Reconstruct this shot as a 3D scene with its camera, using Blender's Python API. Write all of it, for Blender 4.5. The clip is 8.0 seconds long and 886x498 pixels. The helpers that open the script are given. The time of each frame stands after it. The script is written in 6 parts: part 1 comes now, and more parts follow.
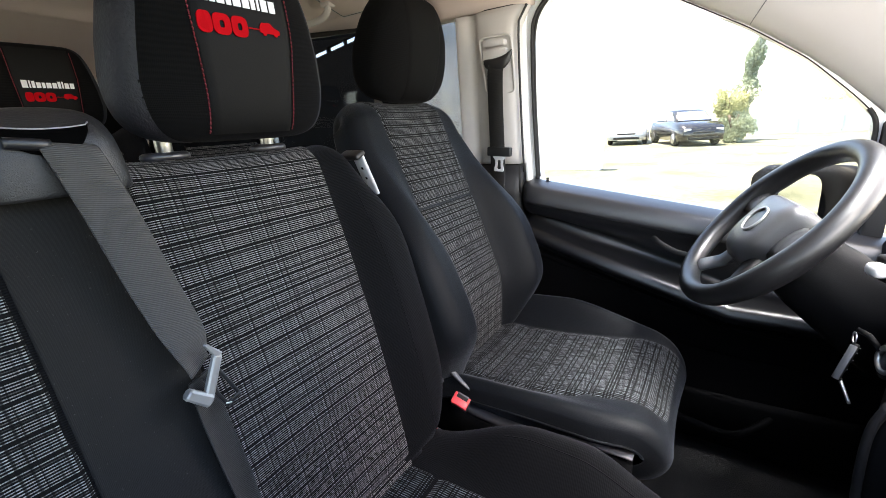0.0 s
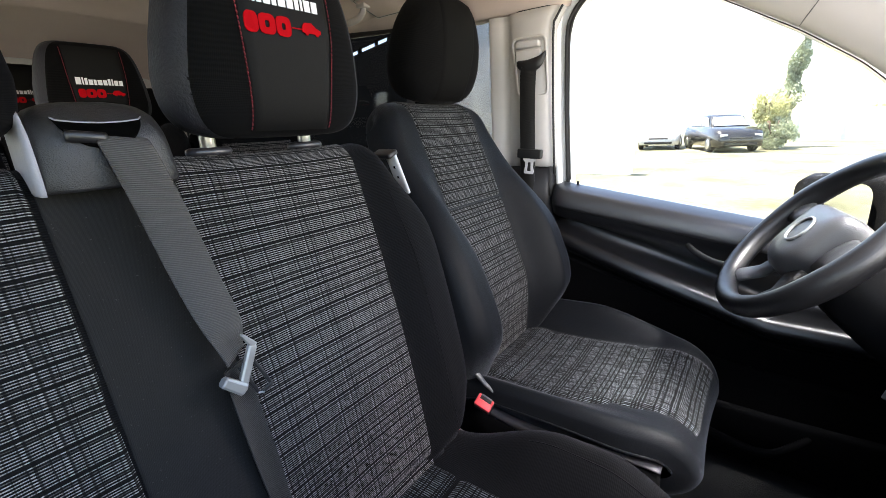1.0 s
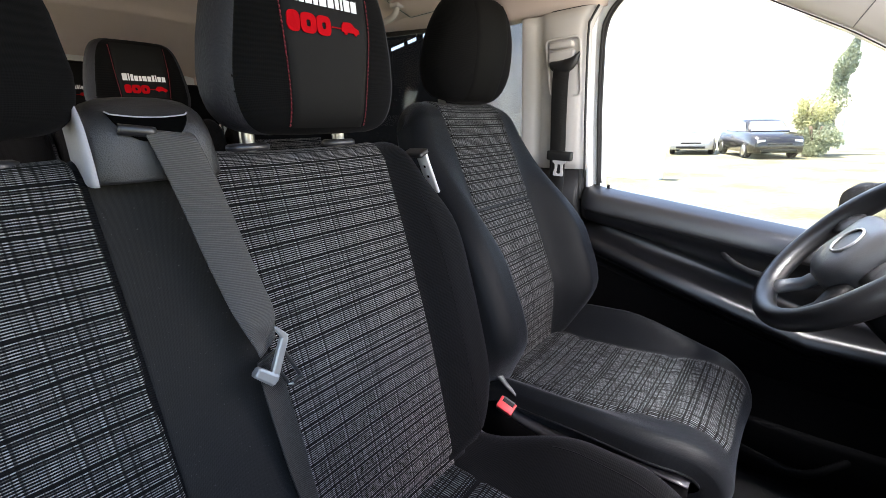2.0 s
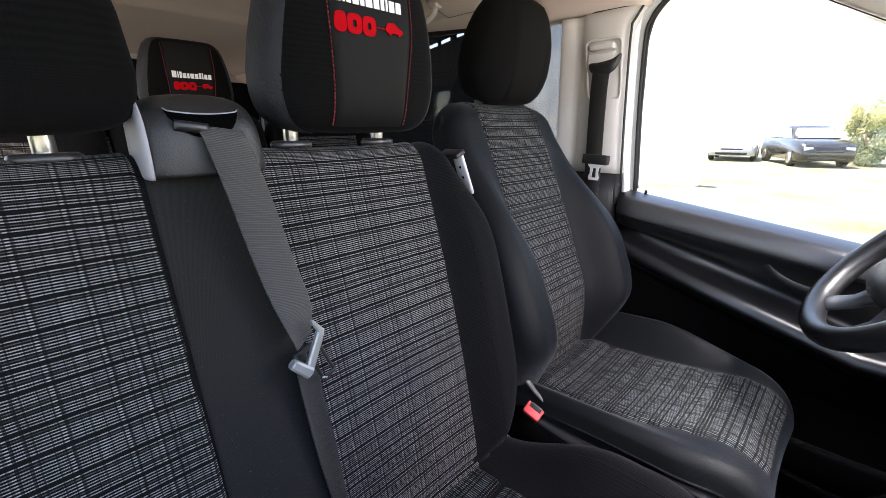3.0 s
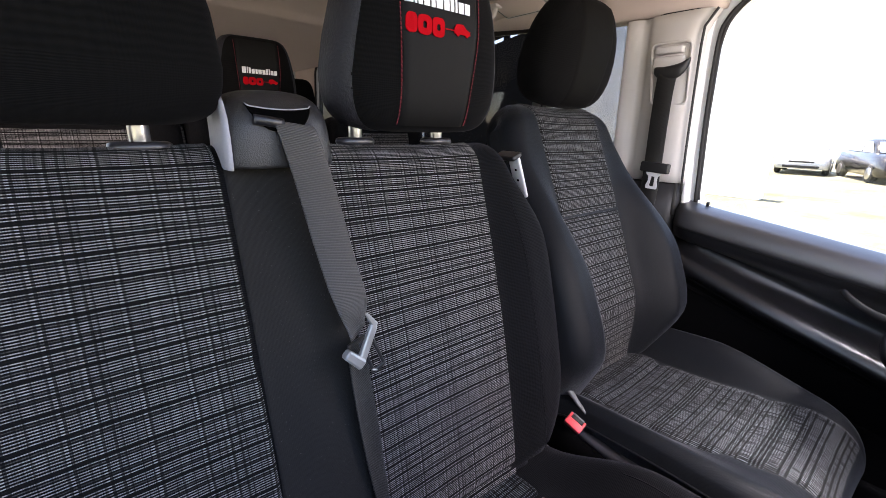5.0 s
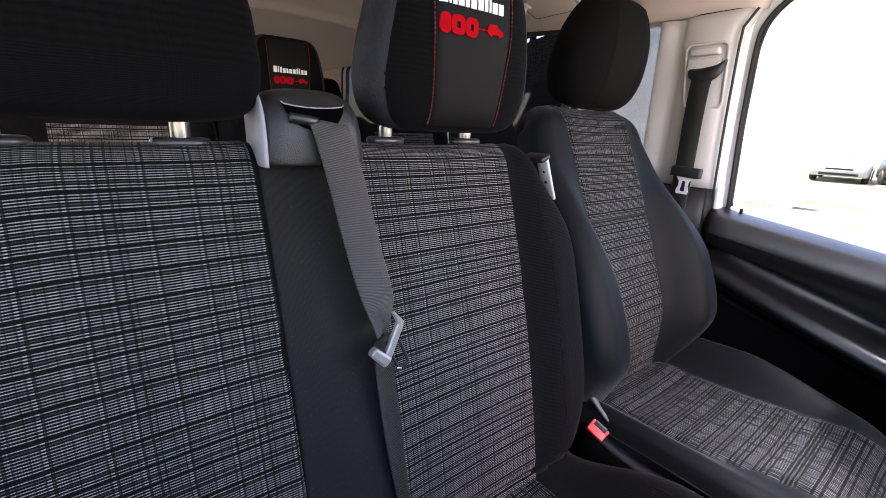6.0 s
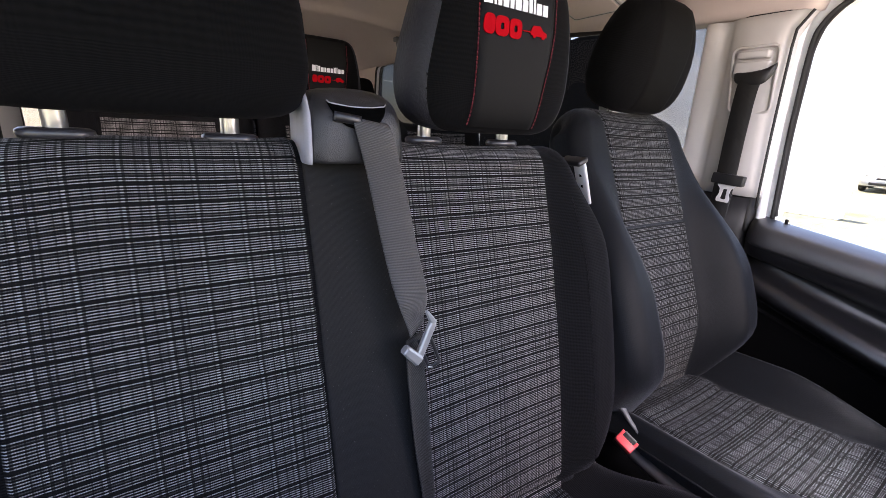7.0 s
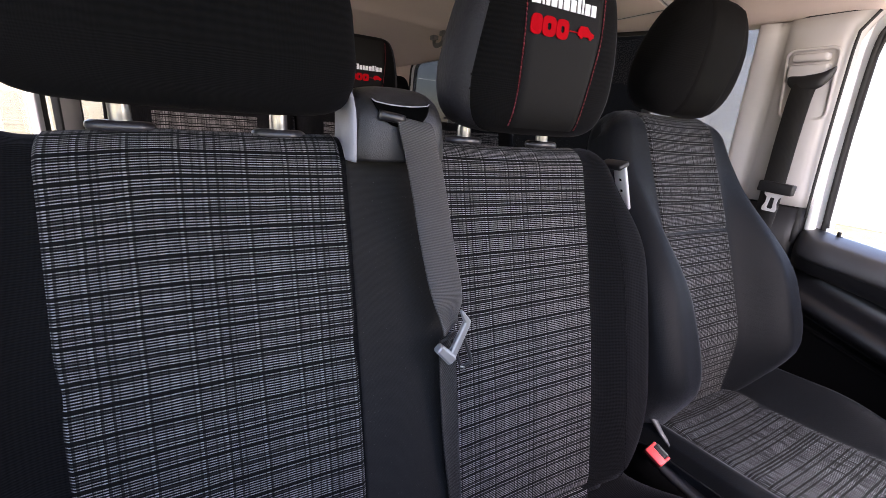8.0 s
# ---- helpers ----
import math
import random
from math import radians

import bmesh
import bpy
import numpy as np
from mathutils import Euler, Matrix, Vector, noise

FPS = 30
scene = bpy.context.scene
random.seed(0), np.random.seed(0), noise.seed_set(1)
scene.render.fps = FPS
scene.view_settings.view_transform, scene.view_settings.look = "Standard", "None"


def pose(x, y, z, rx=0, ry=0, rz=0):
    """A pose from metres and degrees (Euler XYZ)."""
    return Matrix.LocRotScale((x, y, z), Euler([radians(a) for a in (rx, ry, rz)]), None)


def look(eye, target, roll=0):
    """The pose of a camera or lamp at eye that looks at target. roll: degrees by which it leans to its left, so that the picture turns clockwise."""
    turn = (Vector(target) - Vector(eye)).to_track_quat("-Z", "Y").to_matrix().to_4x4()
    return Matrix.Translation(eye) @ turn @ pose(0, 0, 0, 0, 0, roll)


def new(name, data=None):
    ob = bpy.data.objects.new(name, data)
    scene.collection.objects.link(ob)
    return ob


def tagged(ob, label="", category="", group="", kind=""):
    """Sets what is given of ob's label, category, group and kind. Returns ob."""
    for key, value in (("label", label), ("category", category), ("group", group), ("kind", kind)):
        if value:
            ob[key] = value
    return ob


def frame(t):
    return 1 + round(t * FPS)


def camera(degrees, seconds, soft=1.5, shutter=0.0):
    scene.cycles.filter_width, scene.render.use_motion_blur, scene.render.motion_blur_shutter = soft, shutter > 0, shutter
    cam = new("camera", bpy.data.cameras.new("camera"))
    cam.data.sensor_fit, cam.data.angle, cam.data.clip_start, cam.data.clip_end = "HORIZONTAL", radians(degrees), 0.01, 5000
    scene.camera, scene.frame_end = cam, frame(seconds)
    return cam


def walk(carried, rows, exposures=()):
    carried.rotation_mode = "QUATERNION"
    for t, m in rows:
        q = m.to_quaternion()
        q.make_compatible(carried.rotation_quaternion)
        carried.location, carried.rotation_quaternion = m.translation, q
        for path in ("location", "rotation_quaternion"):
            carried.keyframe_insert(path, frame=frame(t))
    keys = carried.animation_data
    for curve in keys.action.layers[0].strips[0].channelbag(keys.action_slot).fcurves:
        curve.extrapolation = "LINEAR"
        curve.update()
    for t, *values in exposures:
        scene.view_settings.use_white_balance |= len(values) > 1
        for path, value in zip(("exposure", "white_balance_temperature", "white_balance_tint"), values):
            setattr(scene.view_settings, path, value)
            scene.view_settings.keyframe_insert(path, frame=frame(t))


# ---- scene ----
cam = camera(94.2, 8.0, 0.8)
PATH = [
    (0, (-0.456, -0.558, 1.562), (1.126, 0.52, 0.982), -3.5),
    (0.5, (-0.46, -0.553, 1.561), (1.089, 0.575, 0.988), -3.0),
    (1, (-0.463, -0.549, 1.561), (1.057, 0.621, 0.992), -2.6),
    (1.5, (-0.466, -0.545, 1.561), (1.023, 0.664, 0.994), -2.1),
    (3, (-0.478, -0.53, 1.563), (0.891, 0.814, 1.0), -0.5),
    (3.5, (-0.482, -0.526, 1.563), (0.844, 0.861, 1.001), 0.1),
    (4, (-0.486, -0.523, 1.563), (0.802, 0.9, 1.0), 0.5),
    (4.5, (-0.49, -0.52, 1.565), (0.769, 0.928, 1.0), 1.0),
    (6, (-0.502, -0.509, 1.564), (0.653, 1.022, 0.998), 2.2),
    (6.5, (-0.507, -0.506, 1.564), (0.604, 1.057, 0.996), 2.7),
    (7, (-0.514, -0.501, 1.564), (0.544, 1.097, 0.994), 3.3),
    (7.5, (-0.521, -0.498, 1.563), (0.476, 1.139, 0.991), 4.0),
    (8, (-0.527, -0.494, 1.565), (0.424, 1.166, 0.98), 4.5),
]
EXPOSURE = 2.82
walk(cam, [(t, look(eye, target, roll)) for t, eye, target, roll in PATH], [(0.0, EXPOSURE, 7350.0, 15.0), (8.0, EXPOSURE, 7350.0, 29.0)])

# ---- light ----
world = bpy.data.worlds.new("sky")
scene.world = world
world.use_nodes = True
wn = world.node_tree
sky = wn.nodes.new("ShaderNodeTexSky")
sky.sky_type = "NISHITA"
sky.sun_disc = False
sky.sun_elevation = radians(70)
sky.sun_rotation = radians(3)
sky.air_density, sky.dust_density, sky.ozone_density = 1.0, 0.8, 1.0
back = wn.nodes["Background"]
back.inputs["Strength"].default_value = 0.15
wn.links.new(sky.outputs[0], back.inputs["Color"])
sun_data = bpy.data.lights.new("sun", "SUN")
sun_data.energy, sun_data.angle, sun_data.color = 4.5, radians(0.6), (1.0, 0.95, 0.87)
sun = new("sun", sun_data)
sun.matrix_world = look((-0.16, 1.0, 3.0), (0.0, 0.0, 0.0))


def daylight(name, eye, target, wide, tall, watts, spread, colour=(1.0, 0.975, 0.96)):
    """The sky's light through an opening of the van."""
    data = bpy.data.lights.new(name, "AREA")
    data.shape, data.size, data.size_y, data.energy, data.color = "RECTANGLE", wide, tall, watts, colour
    data.spread = radians(spread)
    ob = new(name, data)
    ob.matrix_world = look(eye, target)
    return ob


daylight("windscreen_daylight", (0.54, -0.97, 1.64), (0.50, 0.0, 1.40), 0.48, 0.56, 1.0, 160)
daylight("windscreen_centre_daylight", (-0.02, -1.00, 1.64), (0.40, -0.25, 1.02), 0.40, 0.50, 0.42, 60)
daylight("windscreen_top_daylight", (0.42, -0.84, 1.83), (0.43, -0.56, 1.00), 0.50, 0.16, 0.62, 42, (0.86, 0.94, 1.0))
daylight("windscreen_side_daylight", (-0.25, -0.98, 1.70), (0.80, -0.45, 1.72), 0.40, 0.40, 0.24, 70, (0.95, 0.98, 1.0))
daylight("side_window_daylight", (-0.825, 0.50, 1.62), (-0.42, 1.10, 1.38), 0.34, 0.50, 0.31, 110)

# ---- materials ----
def nodes_of(name):
    m = bpy.data.materials.new(name)
    m.use_nodes = True
    nt = m.node_tree
    return m, nt, nt.nodes["Principled BSDF"]


def add(nt, kind, **values):
    n = nt.nodes.new(kind)
    for key, value in values.items():
        n.inputs[key].default_value = value
    return n


def mathn(nt, op, a, b=None, c=None):
    n = nt.nodes.new("ShaderNodeMath")
    n.operation = op
    for slot, v in enumerate((a, b, c)):
        if v is None:
            continue
        if isinstance(v, (int, float)):
            n.inputs[slot].default_value = v
        else:
            nt.links.new(v, n.inputs[slot])
    return n.outputs[0]


def mixc(nt, fac, a, b):
    n = nt.nodes.new("ShaderNodeMix")
    n.data_type = "RGBA"
    for slot, v in ((0, fac), (6, a), (7, b)):
        if isinstance(v, (int, float)):
            n.inputs[slot].default_value = v
        elif isinstance(v, tuple):
            n.inputs[slot].default_value = (*v, 1)
        else:
            nt.links.new(v, n.inputs[slot])
    return n.outputs[2]


def bump(nt, bsdf, height, strength, distance):
    b = nt.nodes.new("ShaderNodeBump")
    b.inputs["Strength"].default_value = strength
    b.inputs["Distance"].default_value = distance
    nt.links.new(height, b.inputs["Height"])
    nt.links.new(b.outputs[0], bsdf.inputs["Normal"])


def coords(nt, kind="Object"):
    return nt.nodes.new("ShaderNodeTexCoord").outputs[kind]


def noisen(nt, vec, scale, detail=3.0, rough=0.55):
    n = add(nt, "ShaderNodeTexNoise", Scale=scale, Detail=detail, Roughness=rough)
    nt.links.new(vec, n.inputs["Vector"])
    return n.outputs["Fac"]


def plastic(name, colour, rough, grain=900.0, amount=0.12, metal=0.0, wear=0.15, clear=0.0, patch=0.10, spec=0.5):
    """Moulded or painted surface with grain and slight smudges."""
    m, nt, b = nodes_of(name)
    v = coords(nt)
    big, fine = noisen(nt, v, 9.0, 4.0), noisen(nt, v, grain, 2.0)
    dark = tuple(c * (1 - wear) for c in colour)
    nt.links.new(mixc(nt, big, dark, tuple(min(1.0, c * (1 + wear * 0.6)) for c in colour)), b.inputs["Base Color"])
    nt.links.new(mathn(nt, "MULTIPLY_ADD", big, patch, rough - patch / 2), b.inputs["Roughness"])
    b.inputs["Metallic"].default_value = metal
    b.inputs["Coat Weight"].default_value = clear
    b.inputs["Specular IOR Level"].default_value = spec
    bump(nt, b, fine, amount, 0.0006)
    return m


def cloth(name, colour, pale, rib=0.0018, across=0.0026, sheen=0.06, relief=0.5, flecks=0.25):
    """Ribbed upholstery: fine threads with a little lint; uv in metres."""
    m, nt, b = nodes_of(name)
    uv = nt.nodes.new("ShaderNodeSeparateXYZ")
    nt.links.new(coords(nt, "UV"), uv.inputs[0])
    o = coords(nt)
    wob = noisen(nt, o, 60.0, 2.0)
    v = mathn(nt, "MULTIPLY_ADD", wob, rib * 0.7, uv.outputs[1])
    a = mathn(nt, "SINE", mathn(nt, "MULTIPLY", v, 2 * math.pi / rib))
    c = mathn(nt, "SINE", mathn(nt, "MULTIPLY", uv.outputs[0], 2 * math.pi / across))
    thread = mathn(nt, "MULTIPLY_ADD", mathn(nt, "ADD", a, mathn(nt, "MULTIPLY", c, 0.35)), 0.35, 0.5)
    lint = add(nt, "ShaderNodeTexNoise", Scale=420.0, Detail=2.0)
    nt.links.new(o, lint.inputs["Vector"])
    ramp = nt.nodes.new("ShaderNodeValToRGB")
    ramp.color_ramp.elements[0].position, ramp.color_ramp.elements[1].position = 0.70, 0.78
    nt.links.new(lint.outputs["Fac"], ramp.inputs[0])
    base = mixc(nt, thread, tuple(k * 0.55 for k in colour), pale)
    big = noisen(nt, o, 7.0, 4.0)
    base = mixc(nt, mathn(nt, "MULTIPLY", big, 0.5), base, tuple(k * 0.6 for k in colour))
    nt.links.new(mixc(nt, mathn(nt, "MULTIPLY", ramp.outputs[0], flecks), base, tuple(min(1, k * 3.0) for k in pale)), b.inputs["Base Color"])
    b.inputs["Roughness"].default_value = 0.88
    b.inputs["Specular IOR Level"].default_value = 0.06
    b.inputs["Sheen Weight"].default_value = sheen
    b.inputs["Sheen Roughness"].default_value = 0.45
    b.inputs["Sheen Tint"].default_value = (0.88, 0.86, 1.0, 1.0)
    bump(nt, b, thread, relief, 0.0008)
    return m


def plaid(name, along=False, white=0.39, cross=0.78, cool=False):
    """Woven plaid: rows of pale stitches on charcoal; left-out rows and columns make the dark lines; uv in metres.
    along: long pale threads run down the cushion instead."""
    m, nt, b = nodes_of(name)
    uv = nt.nodes.new("ShaderNodeSeparateXYZ")
    nt.links.new(coords(nt, "UV"), uv.inputs[0])
    o = coords(nt)
    wob = noisen(nt, o, 30.0, 2.0)
    u = mathn(nt, "MULTIPLY_ADD", wob, 0.0016, uv.outputs[0])
    v = mathn(nt, "MULTIPLY_ADD", wob, 0.0016, uv.outputs[1])
    ROW, COL = 0.0029, 0.0018

    def lines(x, period, places):
        f = mathn(nt, "MULTIPLY", mathn(nt, "FRACT", mathn(nt, "DIVIDE", x, period)), period)
        total = None
        for at, half, depth in places:
            hit = mathn(nt, "MULTIPLY", mathn(nt, "LESS_THAN", mathn(nt, "ABSOLUTE", mathn(nt, "SUBTRACT", f, at)), half), depth)
            total = hit if total is None else mathn(nt, "MAXIMUM", total, hit)
        return total

    def streaky(ku, kv):
        n = add(nt, "ShaderNodeTexNoise", Scale=1.0, Detail=2.0, Roughness=0.6)
        sc = nt.nodes.new("ShaderNodeCombineXYZ")
        nt.links.new(mathn(nt, "MULTIPLY", u, ku), sc.inputs[0])
        nt.links.new(mathn(nt, "MULTIPLY", v, kv), sc.inputs[1])
        nt.links.new(sc.outputs[0], n.inputs["Vector"])
        return n.outputs["Fac"]

    def wave(x, pitch, gain, level):
        w = mathn(nt, "MULTIPLY_ADD", mathn(nt, "SINE", mathn(nt, "MULTIPLY", x, 2 * math.pi / pitch)), gain, level)
        return mathn(nt, "MINIMUM", mathn(nt, "MAXIMUM", w, 0.0), 1.0)

    if along:
        gone = ((1, 1.0), (4, 0.9), (10, 1.0), (13, 0.95), (16, 1.0), (22, 0.9), (25, 1.0), (28, 1.0), (35, 0.95), (37, 1.0), (39, 1.0), (41, 0.9), (48, 1.0), (51, 0.9))
        over = lines(v, 55 * ROW, [((k + 0.25) * ROW, 0.50 * ROW, d) for k, d in gone])
        up = lines(u, 0.0565, ((0.006, 0.0008, 0.25), (0.0270, 0.0006, 0.2), (0.041, 0.0007, 0.25)))
        thread = mathn(nt, "MULTIPLY", wave(u, 0.0040, 1.40, 0.05), wave(v, 0.0029, 0.25, 0.78))
        tone = mathn(nt, "MULTIPLY", mathn(nt, "MAXIMUM", mathn(nt, "MULTIPLY_ADD", streaky(230.0, 26.0), 4.6, -1.50), 0.14), mathn(nt, "MULTIPLY_ADD", streaky(70.0, 4.0), 1.4, 0.30))
    else:
        gone = ((1, 1.0), (4, 0.8), (8, 1.0), (11, 0.85), (16, 0.75), (18, 1.0), (26, 0.8), (28, 1.0), (35, 0.85), (37, 1.0), (42, 0.9), (44, 0.75))
        over = lines(v, 48 * ROW, [((k + 0.25) * ROW, 0.48 * ROW, d) for k, d in gone])
        up = lines(u, 0.1050, ((0.002, 0.0012, 0.95), (0.0075, 0.0008, 0.85), (0.0190, 0.0007, 0.7), (0.026, 0.0007, 0.75), (0.0315, 0.0013, 0.95), (0.0420, 0.0006, 0.6), (0.0485, 0.0008, 0.7), (0.0585, 0.0007, 0.6), (0.0690, 0.0008, 0.8), (0.0745, 0.0012, 0.95), (0.085, 0.0008, 0.8), (0.0920, 0.0007, 0.7), (0.098, 0.0012, 0.95)))
        glint = lines(u, 0.1050, ((0.0287, 0.0014, 0.60), (0.0718, 0.0013, 0.50), (0.0953, 0.0013, 0.55), (0.0525, 0.0040, 0.15)))
        thread = mathn(nt, "MULTIPLY", (wave(v, ROW, 0.75, 0.30) if cool else wave(v, ROW, 1.60, -0.14)), mathn(nt, "ADD", wave(u, COL, 0.22, 0.74), glint))
        tone = mathn(nt, "MULTIPLY", mathn(nt, "MULTIPLY_ADD", streaky(240.0, 30.0), 3.0 if cool else 1.2, -0.55 if cool else 0.35), mathn(nt, "MULTIPLY_ADD", streaky(20.0, 390.0), 1.1, 0.45))
    keep = mathn(nt, "MULTIPLY", mathn(nt, "SUBTRACT", 1.0, mathn(nt, "MULTIPLY", up, cross)), mathn(nt, "SUBTRACT", 1.0, mathn(nt, "MULTIPLY", over, 0.98)))
    fac = mathn(nt, "MULTIPLY", mathn(nt, "MULTIPLY", thread, tone), keep)
    fac = mathn(nt, "MINIMUM", mathn(nt, "MAXIMUM", fac, 0.0), 1.0)
    colour = mixc(nt, fac, (0.0018, 0.0018, 0.0021), (white * 0.91, white * 0.98, white * 1.06) if along else (white * 0.97, white * 0.98, white) if cool else (white * 1.05, white * 0.97, white * 0.96))
    nt.links.new(colour, b.inputs["Base Color"])
    b.inputs["Roughness"].default_value = 0.85
    b.inputs["Specular IOR Level"].default_value = 0.12
    b.inputs["Sheen Weight"].default_value = 0.03
    b.inputs["Sheen Roughness"].default_value = 0.4
    b.inputs["Sheen Tint"].default_value = (1.0, 0.96, 1.0, 1.0)
    bump(nt, b, fac, 0.45, 0.0007)
    return m


def webbing(name, colour):
    """Belt webbing: fine cross ribs with woven edges; uv in metres, u across."""
    m, nt, b = nodes_of(name)
    uv = nt.nodes.new("ShaderNodeSeparateXYZ")
    nt.links.new(coords(nt, "UV"), uv.inputs[0])
    rib = mathn(nt, "SINE", mathn(nt, "MULTIPLY", uv.outputs[1], 2 * math.pi / 0.0021))
    tw = mathn(nt, "SINE", mathn(nt, "MULTIPLY", mathn(nt, "ADD", uv.outputs[0], mathn(nt, "MULTIPLY", uv.outputs[1], 0.6)), 2 * math.pi / 0.0045))
    h = mathn(nt, "MULTIPLY_ADD", mathn(nt, "ADD", rib, mathn(nt, "MULTIPLY", tw, 0.08)), 0.45, 0.5)
    big = noisen(nt, coords(nt), 14.0, 3.0)
    col = mixc(nt, h, tuple(c * 0.45 for c in colour), tuple(c * 1.5 for c in colour))
    nt.links.new(mixc(nt, mathn(nt, "MULTIPLY", big, 0.4), col, tuple(c * 0.6 for c in colour)), b.inputs["Base Color"])
    b.inputs["Roughness"].default_value = 0.42
    b.inputs["Specular IOR Level"].default_value = 0.45
    b.inputs["Sheen Weight"].default_value = 0.05
    bump(nt, b, h, 0.6, 0.0007)
    return m


def mottled(name, low, high, scale, rough, fine=140.0, amount=0.4, depth=0.004, contrast=1.0):
    m, nt, b = nodes_of(name)
    v = coords(nt)
    f = mathn(nt, "MULTIPLY_ADD", noisen(nt, v, scale, 5.0, 0.6), 0.7, mathn(nt, "MULTIPLY", noisen(nt, v, fine, 3.0), 0.35))
    f = mathn(nt, "MAXIMUM", mathn(nt, "MINIMUM", mathn(nt, "MULTIPLY_ADD", f, contrast, 0.525 * (1 - contrast)), 1.0), 0.0)
    nt.links.new(mixc(nt, f, low, high), b.inputs["Base Color"])
    b.inputs["Roughness"].default_value = rough
    bump(nt, b, noisen(nt, v, fine, 4.0), amount, depth)
    return m


def glass(name, tint, rough=0.0):
    """A thin pane: tinted, with the mirror reflection of its face."""
    m = bpy.data.materials.new(name)
    m.use_nodes = True
    nt = m.node_tree
    nt.nodes.remove(nt.nodes["Principled BSDF"])
    tr = nt.nodes.new("ShaderNodeBsdfTransparent")
    tr.inputs[0].default_value = (*tint, 1)
    gl = nt.nodes.new("ShaderNodeBsdfGlossy")
    gl.inputs["Roughness"].default_value = rough
    lw = nt.nodes.new("ShaderNodeLayerWeight")
    lw.inputs[0].default_value = 0.5
    gloss = mathn(nt, "MULTIPLY_ADD", mathn(nt, "POWER", lw.outputs["Facing"], 5.0), 0.55, 0.025)
    mx = nt.nodes.new("ShaderNodeMixShader")
    nt.links.new(gloss, mx.inputs[0])
    nt.links.new(tr.outputs[0], mx.inputs[1])
    nt.links.new(gl.outputs[0], mx.inputs[2])
    nt.links.new(mx.outputs[0], nt.nodes["Material Output"].inputs[0])
    return m


PLAID = plaid("plaid_weave", False, 0.29)
# Threads dimmer than the bench's: the shade between the bolsters is painted in.
PLAID_BACK = plaid("plaid_weave_upright_shaded", False, 0.17, 1.0, True)
PLAID_SEAT = plaid("plaid_weave_lengthwise", True, 0.142, 0.78, True)
COVER = cloth("charcoal_upholstery", (0.0024, 0.0024, 0.0027), (0.0105, 0.0105, 0.0115), 0.0026, 0.0040, sheen=0.035, relief=0.5)
SMOOTH = cloth("smooth_charcoal_cover", (0.0024, 0.0029, 0.0038), (0.0062, 0.0074, 0.0098), 0.0013, 0.0017, sheen=0.07, relief=0.2)
SMOOTH.node_tree.nodes["Principled BSDF"].inputs["Sheen Tint"].default_value = (0.78, 0.86, 1.0, 1.0)
SMOOTH.node_tree.nodes["Principled BSDF"].inputs["Roughness"].default_value = 0.55
SMOOTH.node_tree.nodes["Principled BSDF"].inputs["Specular IOR Level"].default_value = 0.13
TWILL = cloth("charcoal_twill", (0.0165, 0.0157, 0.0154), (0.034, 0.0325, 0.0315), 0.0011, 0.0013, sheen=0.04, relief=0.3, flecks=0.7)
TWILL.node_tree.nodes["Principled BSDF"].inputs["Sheen Tint"].default_value = (1.0, 0.94, 0.94, 1.0)
HEAD = cloth("headrest_rib", (0.0036, 0.0034, 0.0034), (0.0064, 0.0061, 0.0061), 0.0021, 0.0027, sheen=0.02, relief=0.2)
HEADPANEL = plastic("dull_headrest_panel", (0.0038, 0.0035, 0.0034), 0.72, 700.0, 0.25, spec=0.06)
PANEL = plastic("panel_leatherette", (0.0046, 0.0043, 0.0042), 0.62, 700.0, 0.25, spec=0.13)
GUSSET = plastic("grained_gusset_leatherette", (0.0105, 0.0100, 0.0140), 0.62, 260.0, 1.6, spec=0.38)
RED_THREAD = plastic("red_thread", (0.27, 0.02, 0.032), 0.7, 1500.0, 0.3)
RED_PRINT = plastic("red_embroidery", (0.40, 0.003, 0.007), 0.8, 1500.0, 0.3, 0.0, 0.1, spec=0.06)
WHITE_PRINT = plastic("white_embroidery", (0.82, 0.82, 0.82), 0.6, 1500.0, 0.3, 0.0, 0.08)
BLACK = plastic("black_plastic", (0.008, 0.008, 0.009), 0.48, 1100.0, 0.2)
MIRROR = plastic("mirror_glass", (0.75, 0.78, 0.78), 0.03, 50.0, 0.0, 1.0, 0.02, patch=0.0)
# Flat black that paints the shade inside slots and holes.
RECESS_SHADE = plastic("recess_shade", (0.002, 0.002, 0.002), 1.0, 400.0, 0.1, spec=0.0)
DASH = plastic("dull_black_dash_plastic", (0.0032, 0.0032, 0.0036), 0.55, 700.0, 0.3, spec=0.12)
# Near-black, matte plastic: the footwell's shade is put into its colour.
FOOTWELL_SHADE = plastic("shaded_footwell_plastic", (0.0024, 0.0024, 0.0027), 0.85, 700.0, 0.3, spec=0.03)
# Satin ledge; base raised above the door skin's to paint the sky's gleam.
LEDGE_GLEAM = plastic("satin_ledge_with_gleam", (0.025, 0.0258, 0.0290), 0.38, 900.0, 0.12, 0.0, 0.08, 0.0, 0.05, spec=1.0)
GLOSS = plastic("satin_black_plastic", (0.012, 0.012, 0.014), 0.33, 1400.0, 0.1)
# Dark collar plastic, its lilac top highlight put into the base colour.
COLLAR = plastic("collar_plastic_with_highlight", (0.032, 0.031, 0.036), 0.30, 1400.0, 0.1, spec=0.6)
FLANKGREY = plastic("dark_grey_flank_plastic", (0.036, 0.036, 0.040), 0.42, 900.0, 0.2)
GRAIN = plastic("grained_grey_plastic", (0.012, 0.012, 0.0135), 0.52, 420.0, 0.9, spec=0.4)
